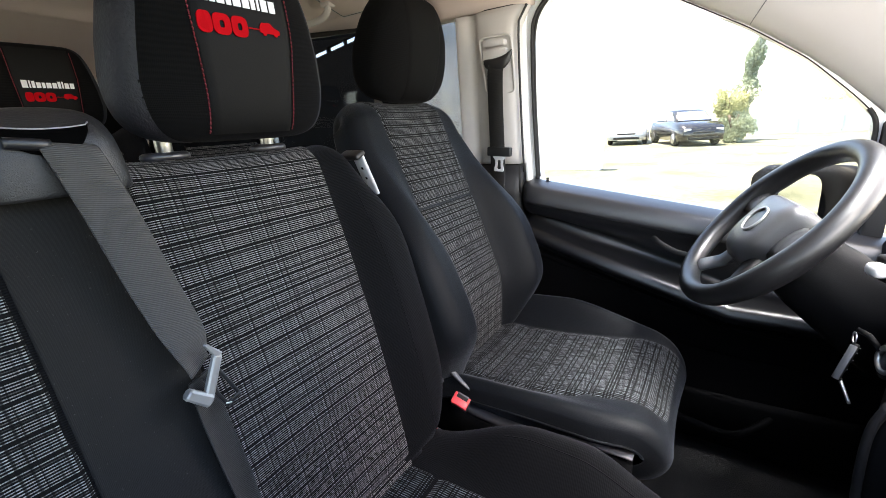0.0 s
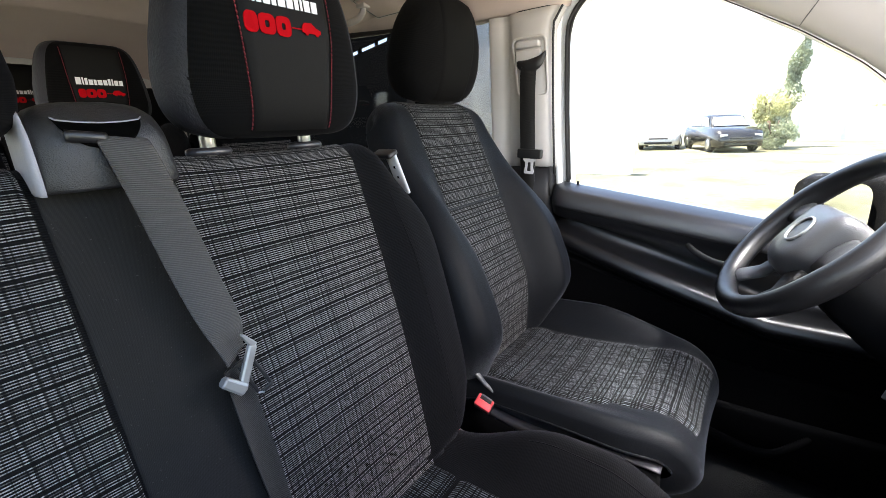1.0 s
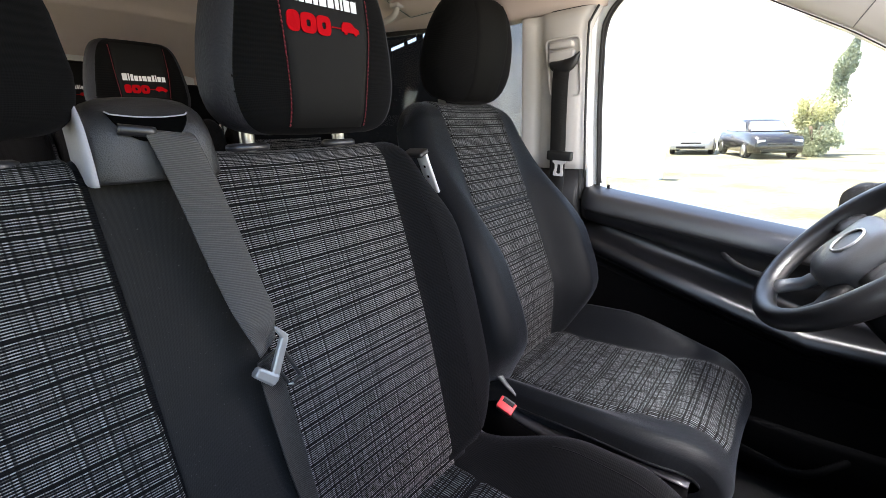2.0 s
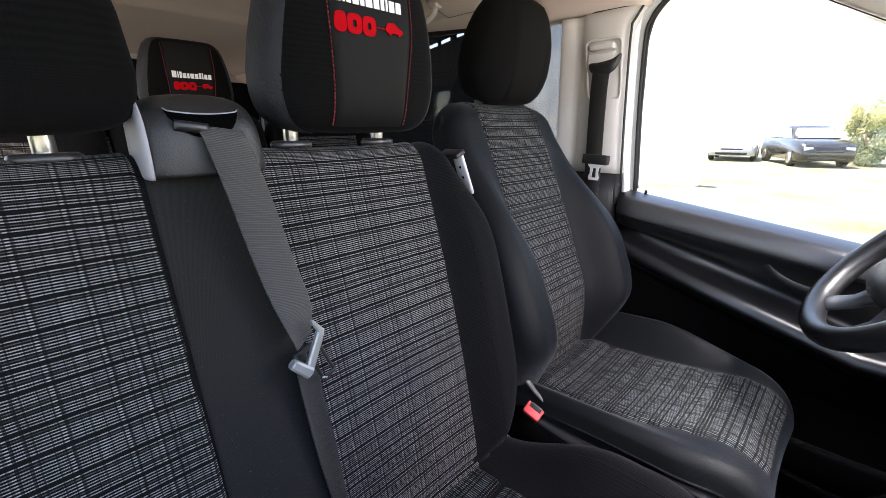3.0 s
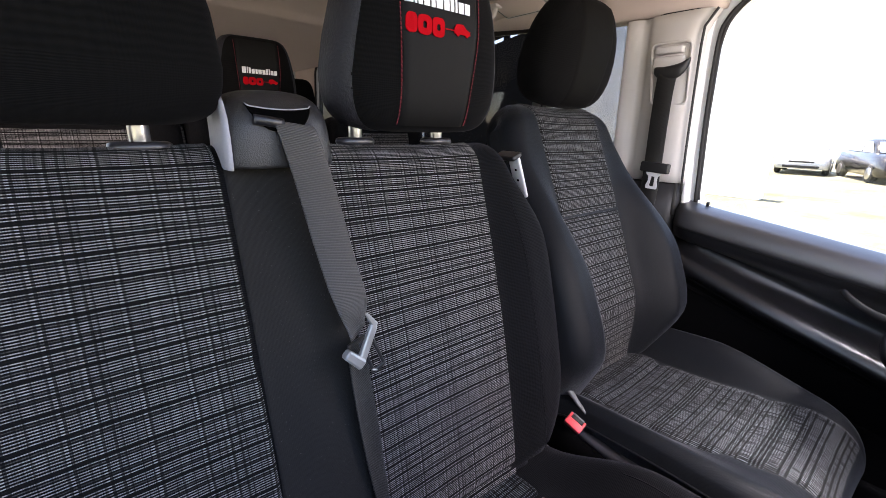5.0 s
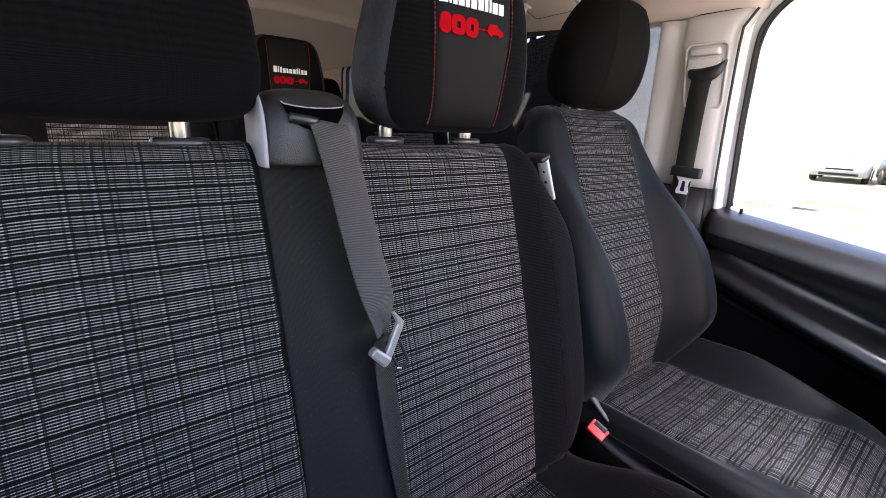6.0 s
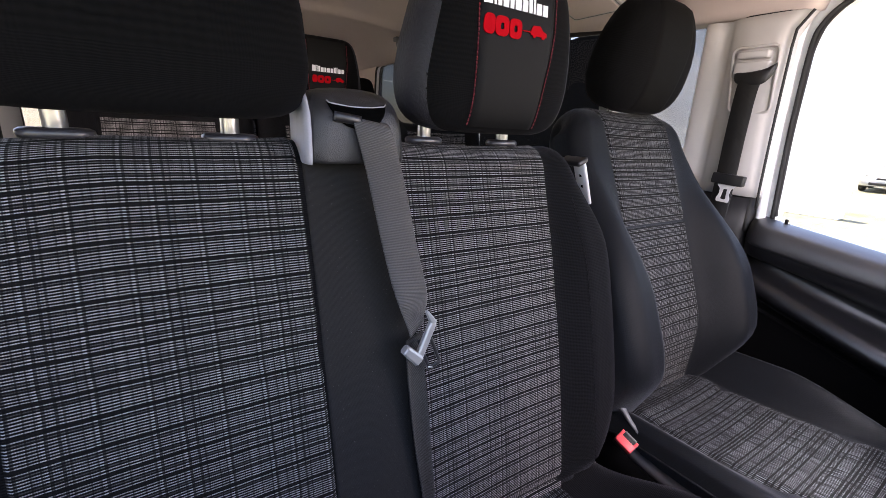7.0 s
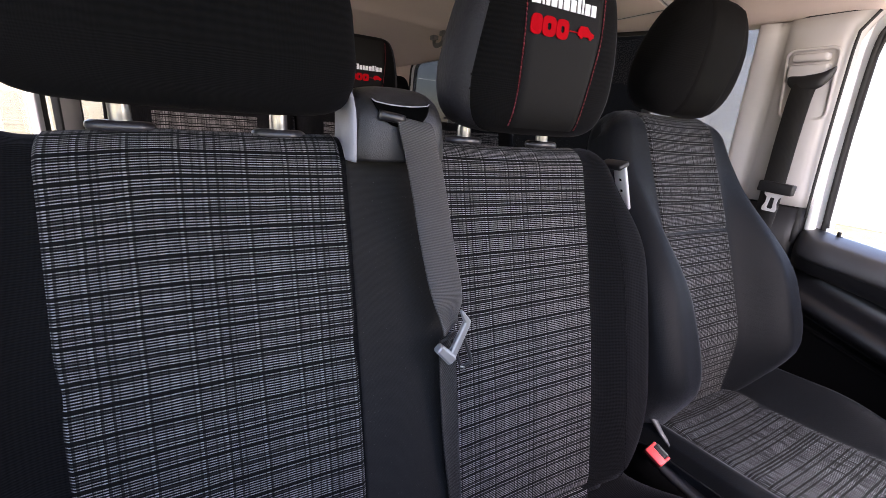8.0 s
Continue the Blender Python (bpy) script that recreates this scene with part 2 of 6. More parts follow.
OUTLET = plastic("pebbled_charcoal_plastic", (0.015, 0.0148, 0.0160), 0.40, 760.0, 1.1, spec=0.55)
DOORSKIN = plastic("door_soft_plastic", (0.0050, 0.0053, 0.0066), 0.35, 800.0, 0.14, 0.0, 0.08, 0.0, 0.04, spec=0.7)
GREYTRIM = plastic("grey_plastic", (0.10, 0.10, 0.105), 0.45, 900.0, 0.2)
LEATHER = plastic("steering_leather", (0.0065, 0.0067, 0.0078), 0.36, 520.0, 0.35, clear=0.0, spec=0.5)
# Base raised to paint the light that falls on hub and spokes.
HUBPAD = plastic("grained_hub_plastic", (0.038, 0.039, 0.042), 0.38, 420.0, 0.6, spec=0.6)
PALE = plastic("beige_pillar_plastic", (0.52, 0.50, 0.485), 0.6, 500.0, 0.25, 0.0, 0.06)
LINER = mottled("headliner_felt", (0.585, 0.488, 0.450), (0.675, 0.575, 0.535), 3.0, 0.95, 500.0, 0.3, 0.001)
PAINT = plastic("white_body_paint", (0.72, 0.74, 0.75), 0.3, 1600.0, 0.03, 0.0, 0.04, 0.5)
RUBBER = plastic("black_rubber", (0.012, 0.012, 0.012), 0.75, 400.0, 0.25)
CHROME = plastic("chrome", (0.62, 0.62, 0.62), 0.30, 2000.0, 0.02, 1.0, 0.05)
STEEL = plastic("brushed_steel", (0.55, 0.55, 0.56), 0.32, 1500.0, 0.1, 1.0, 0.1)
SILVER = plastic("silver_plastic", (0.62, 0.62, 0.64), 0.4, 1500.0, 0.06, 0.2, 0.06)
# Pale copy of the outlet plastic for its lit cheek and lip highlight.
OUTLET_LIT = plastic("lit_outlet_plastic", (0.30, 0.30, 0.33), 0.5, 420.0, 0.7, 0.0, 0.1)
BUCKLE_RED = plastic("red_plastic", (0.75, 0.06, 0.065), 0.35, 900.0, 0.1, 0.0, 0.1)
LATCH = plastic("worn_latch_steel", (0.34, 0.335, 0.33), 0.30, 900.0, 0.15, 0.4, 0.25)
BELT = webbing("grey_webbing", (0.048, 0.0455, 0.043))
BELT_DARK = webbing("dark_webbing", (0.0065, 0.0062, 0.006))
CARPET = mottled("dark_floor_mat", (0.0015, 0.0015, 0.0016), (0.0045, 0.0045, 0.005), 8.0, 0.95, 300.0, 0.6, 0.003)
CLEAR = glass("clear_glass", (0.93, 0.95, 0.94))
TINT = glass("dark_tinted_glass", (0.48, 0.50, 0.51))
TINT_DARK = glass("very_dark_tinted_glass", (0.12, 0.128, 0.135))
TINT_PALE = glass("light_tinted_glass", (0.82, 0.83, 0.84))


# ---- builders ----
def part(name, bm, material, parent=None, label="", smooth=True, weld=False):
    me = bpy.data.meshes.new(name)
    if weld:
        bmesh.ops.remove_doubles(bm, verts=bm.verts, dist=1e-5)
    bmesh.ops.recalc_face_normals(bm, faces=bm.faces)
    for f in bm.faces:
        f.smooth = smooth
    bm.to_mesh(me)
    bm.free()
    me.materials.append(material)
    ob = new(name, me)
    if parent is not None:
        ob.parent = parent
        ob.matrix_parent_inverse = base_of(parent).inverted()
    if label:
        ob["label"] = label
    return ob


def base_of(ob):
    m = ob.matrix_basis.copy()
    while ob.parent is not None:
        m = ob.parent.matrix_basis @ ob.matrix_parent_inverse @ m
        ob = ob.parent
    return m


def thing(name, x, y, z, label, category, group="", kind=""):
    e = new(name)
    e.empty_display_size = 0.05
    e.matrix_basis = pose(x, y, z)
    return tagged(e, label, category, group, kind)


def box(bm, x0, x1, y0, y1, z0, z1, r=0.0, seg=3, m=None):
    made = bmesh.ops.create_cube(bm, size=1.0)["verts"]
    for v in made:
        v.co = Vector(((x0 + x1) / 2 + v.co.x * (x1 - x0), (y0 + y1) / 2 + v.co.y * (y1 - y0), (z0 + z1) / 2 + v.co.z * (z1 - z0)))
    if r > 0:
        edges = list({e for v in made for e in v.link_edges})
        out = bmesh.ops.bevel(bm, geom=edges, offset=r, segments=seg, profile=0.5, affect="EDGES")
        made = list({v for f in out["faces"] for v in f.verts} | {v for v in made if v.is_valid})
    if m is not None:
        for v in made:
            v.co = m @ v.co
    return made


def grid(bm, f, us, vs, flip=False, uvs=None):
    """A sheet of quads over f(u, v); uvs: a function that gives metres."""
    layer = bm.loops.layers.uv.verify()
    rows = [[bm.verts.new(f(u, v)) for u in us] for v in vs]
    for j in range(len(vs) - 1):
        for i in range(len(us) - 1):
            quad = [(j, i), (j, i + 1), (j + 1, i + 1), (j + 1, i)]
            if flip:
                quad.reverse()
            face = bm.faces.new([rows[a][b] for a, b in quad])
            for loop, (a, b) in zip(face.loops, quad):
                loop[layer].uv = uvs(us[b], vs[a]) if uvs else (us[b], vs[a])
    return rows


def loft(bm, rings, closed=True, cap=True):
    layer = bm.loops.layers.uv.verify()
    vs = [[bm.verts.new(p) for p in ring] for ring in rings]
    n = len(vs[0])
    run, along = 0.0, []
    for k, ring in enumerate(rings):
        if k:
            run += (Vector(ring[0]) - Vector(rings[k - 1][0])).length
        along.append(run)
    round_ = [0.0]
    for i in range(n):
        round_.append(round_[-1] + (Vector(rings[0][(i + 1) % n]) - Vector(rings[0][i])).length)
    for a in range(len(vs) - 1):
        for i in range(n if closed else n - 1):
            j = (i + 1) % n
            face = bm.faces.new((vs[a][i], vs[a][j], vs[a + 1][j], vs[a + 1][i]))
            for loop, (p, q) in zip(face.loops, ((i, a), (i + 1, a), (i + 1, a + 1), (i, a + 1))):
                loop[layer].uv = (round_[p], along[q])
    if cap and closed:
        bm.faces.new(vs[0])
        bm.faces.new(list(reversed(vs[-1])))
    return vs


def spline(points, n):
    """Points along a smooth open curve through the given ones."""
    p = [Vector(q) for q in points]
    p = [p[0] * 2 - p[1]] + p + [p[-1] * 2 - p[-2]]
    out = []
    for i in range(1, len(p) - 2):
        for k in range(n):
            t = k / n
            out.append(0.5 * (2 * p[i] + (p[i + 1] - p[i - 1]) * t + (2 * p[i - 1] - 5 * p[i] + 4 * p[i + 1] - p[i + 2]) * t * t + (3 * p[i] - p[i - 1] - 3 * p[i + 1] + p[i + 2]) * t**3))
    out.append(p[-2].copy())
    return out


def tube(bm, points, rx, rz=None, n=12, closed=False, up=(0, 0, 1)):
    """A tube along points; rx across, rz along 'up'."""
    rz = rx if rz is None else rz
    pts = [Vector(p) for p in points]
    rings = []
    for k, p in enumerate(pts):
        a = pts[k - 1] if (k or closed) else pts[0]
        b = pts[(k + 1) % len(pts)] if (k < len(pts) - 1 or closed) else pts[-1]
        d = (b - a).normalized()
        side = d.cross(Vector(up))
        side = side.normalized() if side.length > 1e-5 else Vector((1, 0, 0))
        top = side.cross(d).normalized()
        rings.append([p + side * (rx * math.cos(2 * math.pi * i / n)) + top * (rz * math.sin(2 * math.pi * i / n)) for i in range(n)])
    if closed:
        rings.append(rings[0])
    return loft(bm, rings, True, not closed)


def ribbon(bm, points, sides, thick=0.0013):
    """Webbing: a flat band; sides: half-width vectors at each point."""
    rings = []
    for k, (p, s) in enumerate(zip(points, sides)):
        p, s = Vector(p), Vector(s)
        d = (Vector(points[min(k + 1, len(points) - 1)]) - Vector(points[max(k - 1, 0)])).normalized()
        nrm = d.cross(s).normalized() * thick
        rings.append([p + s * e + nrm * q for e, q in ((-1, 0.4), (-0.94, 1), (-0.5, 1.1), (0, 1.15), (0.5, 1.1), (0.94, 1), (1, 0.4), (1, -0.4), (0.94, -1), (0, -1), (-0.94, -1), (-1, -0.4))])
    return loft(bm, rings)


def disc(bm, c, r, axis, depth, n=24, rim=0.0):
    """A round plate of that depth along axis, with a softened rim."""
    q = Vector(axis).normalized().to_track_quat("Z", "Y").to_matrix()
    rim = rim or depth * 0.3
    prof = [(0.001, 0), (r - rim, 0), (r, rim), (r, depth - rim), (r - rim, depth), (0.001, depth)]
    rings = [[Vector(c) + q @ Vector((rr * math.cos(2 * math.pi * i / n), rr * math.sin(2 * math.pi * i / n), h)) for i in range(n)] for rr, h in prof]
    return loft(bm, rings)


def smooth01(a, b, x):
    t = min(1.0, max(0.0, (x - a) / (b - a)))
    return t * t * (3 - 2 * t)


# ---- upholstered pads ----
class Pad:
    """A cushion: a path in the y-z plane that runs over the face and round its end, and a relief d(x, s) along the normal."""

    def __init__(self, start, end, radius, relief, left, right, back=0.6, bow=0.0, up=True, edge=None, drop=None, crown=None):
        self.crown = crown
        self.edge = edge or radius
        self.drop = drop or radius
        self.relief, self.left, self.right, self.r, self.up = relief, left, right, radius, up
        a, b = Vector(start), Vector(end)
        way = (b - a).normalized()
        # the face's outward normal, in y and z
        self.nrm = Vector((-way.y, way.x)) if up else Vector((way.y, -way.x))
        if self.nrm.dot(Vector((-1, 0.2)) if up else Vector((0, 1))) < 0:
            self.nrm = -self.nrm
        self.way, self.a, self.length, self.bow = way, a, (b - a).length, bow
        self.arc = math.pi * radius
        self.total = self.length + self.arc + self.length * back

    def place(self, s):
        if s <= self.length:
            f = s / self.length
            return self.a + self.way * s + self.nrm * (self.bow * math.sin(math.pi * f)), self.nrm
        b = self.a + self.way * self.length
        if s <= self.length + self.arc:
            t = (s - self.length) / self.r
            c = b - self.nrm * self.r
            n = self.nrm * math.cos(t) + self.way * math.sin(t)
            return c + n * self.r, n
        rest = s - self.length - self.arc
        return b - self.nrm * (2 * self.r) - self.way * rest, -self.nrm

    def point(self, x, s, lift=0.0):
        p, n = self.place(s)
        xl, xr = self.left(s), self.right(s)
        e = min(x - xl, xr - x)
        d = self.relief(x, s) if s <= self.length + self.arc * 0.5 else self.relief(x, s) * max(0.0, 1 - (s - self.length - self.arc * 0.5) / (self.arc * 0.5))
        r = self.edge
        if e < 1e-5:
            d -= self.drop
        elif e < r:
            d -= r - r * math.sqrt(max(0.0, 1 - (1 - e / r) ** 2))
            lift *= e / r
        q = p + n * (d + lift)
        sink = self.crown(x) * smooth01(0.40, 0.58, s) if self.crown else 0.0
        return Vector((x, q.x, q.y - sink))

    def body(self, bm, nx=56, ns=64):
        edge = [0.5 - 0.5 * math.cos(math.pi * k / nx) for k in range(nx + 1)]
        mixed = [0.5 * k / nx + 0.5 * e for k, e in zip(range(nx + 1), edge)]
        ss = [self.total * k / ns for k in range(ns + 1)]
        extra = [self.length + self.arc * k / 12 for k in range(13)]
        ss = sorted(set([round(s, 5) for s in ss + extra]))
        grid(bm, lambda u, s: self.point(self.left(s) + u * (self.right(s) - self.left(s)), s), mixed, ss, uvs=lambda u, s: (u * (self.right(0.3) - self.left(0.3)), s))

    def panel(self, bm, x0, x1, s0, s1, lift=0.0035, nx=24, ns=70, creases=(), tuck=0.008):
        """A sewn-in panel between x0(s) and x1(s), with tucked edges and creases of (s, width, depth)."""
        us = sorted(set([0, 0.012, 0.03, 0.06, 0.94, 0.97, 0.988, 1] + [k / nx for k in range(nx + 1)]))
        fine = [c + k * w / 5 for c, w, _ in creases for k in range(-10, 11)]
        ss = sorted(set([round(s, 5) for s in [s0 + (s1 - s0) * k / ns for k in range(ns + 1)] + [f for f in fine if s0 < f < s1]]))

        def f(u, s):
            h = lift
            h -= tuck * (1 - smooth01(0, 0.03 if tuck > 0.007 else 0.07, min(u, 1 - u)))
            for c, w, depth in creases:
                h -= depth * math.exp(-(((s - c) / w) ** 2))
            x = x0(s) + u * (x1(s) - x0(s))
            return self.point(x, s, h)

        grid(bm, f, us, ss, uvs=lambda u, s: (x0(s) + u * (x1(s) - x0(s)), s))


# ---- the van's shell ----
WALL = 0.86


def belt_z(y):
    """Height of the front windows' lower edge."""
    return 1.363 + 0.139 * (y + 0.093)


def slab(name, outline, x0, x1, material, holes=(), label="", category="", kind="structure"):
    """A wall across x between x0 and x1: outline and holes are loops of (y, z)."""
    bm = bmesh.new()
    edges = []
    for ring in (outline, *holes):
        vs = [bm.verts.new((x0, y, z)) for y, z in ring]
        edges += [bm.edges.new((vs[i], vs[(i + 1) % len(vs)])) for i in range(len(vs))]
    made = bmesh.ops.triangle_fill(bm, use_beauty=True, use_dissolve=False, edges=edges)
    faces = [g for g in made["geom"] if isinstance(g, bmesh.types.BMFace)]
    ext = bmesh.ops.extrude_face_region(bm, geom=faces)
    for g in ext["geom"]:
        if isinstance(g, bmesh.types.BMVert):
            g.co.x = x1
    ob = part(name, bm, material, None, label, smooth=False)
    return tagged(ob, label, category, "", kind)


def rounded(points, r, n=5):
    """A loop of 2D points with its corners rounded."""
    out = []
    m = len(points)
    for i in range(m):
        p, a, b = Vector(points[i]), Vector(points[i - 1]), Vector(points[(i + 1) % m])
        da, db = (a - p), (b - p)
        k = min(r, da.length * 0.45, db.length * 0.45)
        s, e = p + da.normalized() * k, p + db.normalized() * k
        for j in range(n + 1):
            t = j / n
            out.append(tuple(s * (1 - t) ** 2 + p * (2 * t * (1 - t)) + e * t * t))
    return out


FRONT_WINDOW = [(-0.066, 1.362), (-0.050, 1.60), (-0.044, 1.80), (-0.055, 1.855), (-0.085, 1.893), (-0.135, 1.925), (-0.21, 1.942), (-0.32, 1.895), (-0.417, 1.832), (-0.58, 1.738), (-0.70, 1.655), (-0.795, 1.565), (-0.835, 1.52), (-0.845, belt_z(-0.845))]
QUARTER_WINDOW = [(-0.885, belt_z(-0.885)), (-0.875, 1.495), (-1.06, 1.335), (-1.09, belt_z(-1.0) - 0.02)]
REAR_WINDOWS = [
    rounded([(0.196, 1.33), (0.196, 1.90), (1.35, 1.975), (1.35, 1.33)], 0.07),
    rounded([(1.50, 1.33), (1.50, 1.975), (2.62, 1.975), (2.68, 1.33)], 0.07),
]
RIGHT_WINDOWS = [
    rounded([(0.29, 1.33), (0.29, 1.92), (1.95, 1.92), (1.95, 1.33)], 0.05),
    rounded([(2.1, 1.33), (2.1, 1.92), (2.62, 1.92), (2.68, 1.33)], 0.06),
]
OUTLINE = [(3.0, 0.55), (3.0, 2.06), (-0.45, 2.06), (-0.62, 1.93), (-1.25, 1.30), (-1.7, 1.15), (-1.7, 0.55)]

DOORWAY = rounded([(-0.045, 0.66), (-0.035, 1.96), (-0.20, 1.955), (-0.42, 1.84), (-0.80, 1.57), (-1.08, 1.31), (-1.10, 0.80), (-0.95, 0.66)], 0.05)
for side, sign, rear, front in (("left", 1, REAR_WINDOWS, [FRONT_WINDOW, QUARTER_WINDOW]), ("right", -1, RIGHT_WINDOWS, [DOORWAY])):
    slab("wall_" + side, OUTLINE, sign * WALL, sign * (WALL + 0.05), PAINT, [*front, *rear], "white painted steel van side with window openings", "van side")

# rear of the cabin
bm = bmesh.new()
box(bm, -0.86, 0.86, 3.0, 3.05, 0.55, 1.33)
box(bm, -0.86, 0.86, 3.0, 3.05, 1.92, 2.06)
for x0, x1 in ((-0.86, -0.72), (0.72, 0.86), (-0.04, 0.04)):
    box(bm, x0, x1, 3.0, 3.05, 1.33, 1.92)
tagged(part("wall_rear", bm, PAINT, smooth=False), "white painted rear doors of the van", "van rear", "", "structure")
bm = bmesh.new()
box(bm, -0.86, 0.86, -1.7, 3.0, 0.55, 0.62)
tagged(part("floor", bm, CARPET, smooth=False), "dark rubber and carpet van floor", "floor", "", "structure")
bm = bmesh.new()
box(bm, -0.86, 0.86, -1.7, -1.62, 0.62, 1.2)
tagged(part("wall_front", bm, BLACK, smooth=False), "dark front bulkhead below the windscreen", "bulkhead", "", "structure")

# headliner, coved down to the sides
bm = bmesh.new()


def liner(x, y):
    z = 2.055 - 0.028 * (abs(x) / 0.6) ** 2 - 0.035 * smooth01(0.58, 0.86, abs(x))
    z -= 0.07 * (1 - smooth01(-0.60, -0.15, y))
    z += 0.006 * math.sin(y * 5.0) * math.sin(x * 4)
    z -= 0.020 * math.exp(-(((y - 1.62) / 0.055) ** 2)) * (1 - smooth01(0.50, 0.66, abs(x)))
    return Vector((x, y, z))


xs = [-0.86 + 1.72 * k / 48 for k in range(49)]
ys = [-0.60 + 3.6 * k / 120 for k in range(121)]
grid(bm, liner, xs, ys)
ext = bmesh.ops.extrude_face_region(bm, geom=bm.faces[:])
for g in ext["geom"]:
    if isinstance(g, bmesh.types.BMVert):
        g.co.z += 0.03
tagged(part("ceiling", bm, LINER), "pale beige felt headliner", "headliner", "", "structure")
bm = bmesh.new()
box(bm, -0.91, 0.91, -0.60, 3.05, 2.10, 2.14, 0.015)
tagged(part("roof", bm, PAINT), "white painted van roof panel", "roof", "", "structure")


def pane(name, ring, x, material, number):
    bm = bmesh.new()
    vs = [bm.verts.new((x, y, z)) for y, z in ring]
    bm.faces.new(vs)
    ext = bmesh.ops.extrude_face_region(bm, geom=bm.faces[:])
    for g in ext["geom"]:
        if isinstance(g, bmesh.types.BMVert):
            g.co.x += 0.004
    ob = tagged(part("window_%d" % number, bm, material, smooth=False), name, "window", "", "structure")
    ob.visible_shadow = material is not CLEAR  # tinted panes dim the daylight
    return ob


number = 1
for sign, rear in ((1, REAR_WINDOWS), (-1, RIGHT_WINDOWS)):
    if sign > 0:
        pane("clear front side window glass", FRONT_WINDOW, sign * (WALL + 0.022), CLEAR, number)
        pane("small clear quarter window glass", QUARTER_WINDOW, sign * (WALL + 0.022), CLEAR, number + 1)
    number += 2
    for ring in rear:
        glassy = pane("tinted rear side window glass", ring, sign * (WALL + 0.022), (TINT if ring is rear[0] else TINT_DARK) if sign > 0 else TINT_PALE, number)
        # black bonded border round the pane
        bm = bmesh.new()
        tube(bm, [(sign * (WALL - 0.006), y, z) for y, z in ring], 0.011, 0.007, 8, True, up=(1, 0, 0))
        part("seal", bm, RUBBER, glassy, "black rubber window seal")
        number += 1
bm = bmesh.new()
for x0, x1 in ((-0.715, -0.045), (0.045, 0.715)):
    box(bm, x0, x1, 3.02, 3.026, 1.335, 1.915)
w = tagged(part("window_%d" % number, bm, TINT_DARK, smooth=False), "tinted rear door window glass", "window", "", "structure")
w.visible_shadow = False
# windscreen
bm = bmesh.new()
grid(bm, lambda u, v: Vector((u * (0.80 - 0.06 * v), -1.30 + 0.70 * v - 0.07 * (1 - u * u), 1.27 + 0.70 * v)), [-1 + k / 8 for k in range(17)], [k / 8 for k in range(9)])
w = tagged(part("window_%d" % (number + 1), bm, CLEAR), "clear curved windscreen glass", "windscreen", "", "structure")
w.visible_shadow = False

# uprights of the sliding window on the kerb side
for y0, y1, material, label in ((0.703, 0.738, SILVER, "silver upright of the sliding window"), (0.738, 0.775, RUBBER, "black rubber upright beside the sliding pane"), (0.862, 0.880, RUBBER, "black seal of the middle upright"), (0.880, 1.066, PALE, "pale cover of the door post"), (1.066, 1.084, RUBBER, "black seal of the rear pane")):
    bm = bmesh.new()
    box(bm, -0.852, -0.838, y0, y1, 1.31, 1.935, 0.003, 2)
    tagged(part("trim", bm, material), label, "window bar", "", "structure")

# front door window frames: rubber seal inside the opening
bm = bmesh.new()
seal = [(WALL - 0.004, y, z) for y, z in rounded(FRONT_WINDOW, 0.03, 4)[3:-2]]
for run, r in ((seal[:26], 0.005), (seal[25:58], 0.0014), (seal[57:], 0.005)):
    tube(bm, run, r, r, 8, up=(1, 0, 0))
tagged(part("trim", bm, RUBBER), "black rubber seal round the front window", "window seal", "", "structure")
bm = bmesh.new()
tube(bm, spline([(WALL - 0.006, y + 0.004, z) for y, z in FRONT_WINDOW[:7]], 5), 0.0055, 0.008, 10, up=(1, 0, 0))
tagged(part("trim", bm, RUBBER), "thick black glass channel at the rear window edge", "window seal", "", "structure")
bm = bmesh.new()
box(bm, WALL - 0.03, WALL + 0.012, -0.884, -0.846, belt_z(-0.87), 1.512, 0.006)
tagged(part("trim", bm, RUBBER), "black upright bar between window and quarter glass", "window bar", "", "structure")
# white painted door frame edge beside the pillar
bm = bmesh.new()
edge = [(0.845, -0.040, 1.33), (0.845, -0.026, 1.50), (0.84, -0.018, 1.70), (0.837, -0.016, 1.82), (0.834, -0.028, 1.882), (0.83, -0.070, 1.930), (0.825, -0.2, 1.958)]
tube(bm, spline(edge, 6), 0.012, 0.016, 10, up=(1, 0, 0))
tagged(part("trim", bm, PAINT), "white painted steel door frame edge", "door frame", "", "structure")
bm = bmesh.new()
edge = [(0.822, -0.018, 1.33), (0.822, -0.003, 1.50), (0.818, 0.004, 1.70), (0.814, 0.005, 1.83), (0.808, -0.010, 1.902), (0.798, -0.060, 1.945), (0.785, -0.2, 1.962)]
tube(bm, spline(edge, 6), 0.009, 0.012, 10, up=(1, 0, 0))
tagged(part("trim", bm, RUBBER), "black rubber door opening seal", "door seal", "", "structure")
# A-pillar and roof rail trim along the window's upper edge
bm = bmesh.new()
rings = []
path = [Vector(p) for p in ((-0.045, 1.962), (-0.13, 1.960), (-0.21, 1.952), (-0.27, 1.930), (-0.32, 1.902), (-0.37, 1.870), (-0.417, 1.838), (-0.50, 1.790), (-0.58, 1.744), (-0.64, 1.704), (-0.70, 1.661), (-0.76, 1.612), (-0.81, 1.565), (-0.95, 1.43), (-1.12, 1.27))]
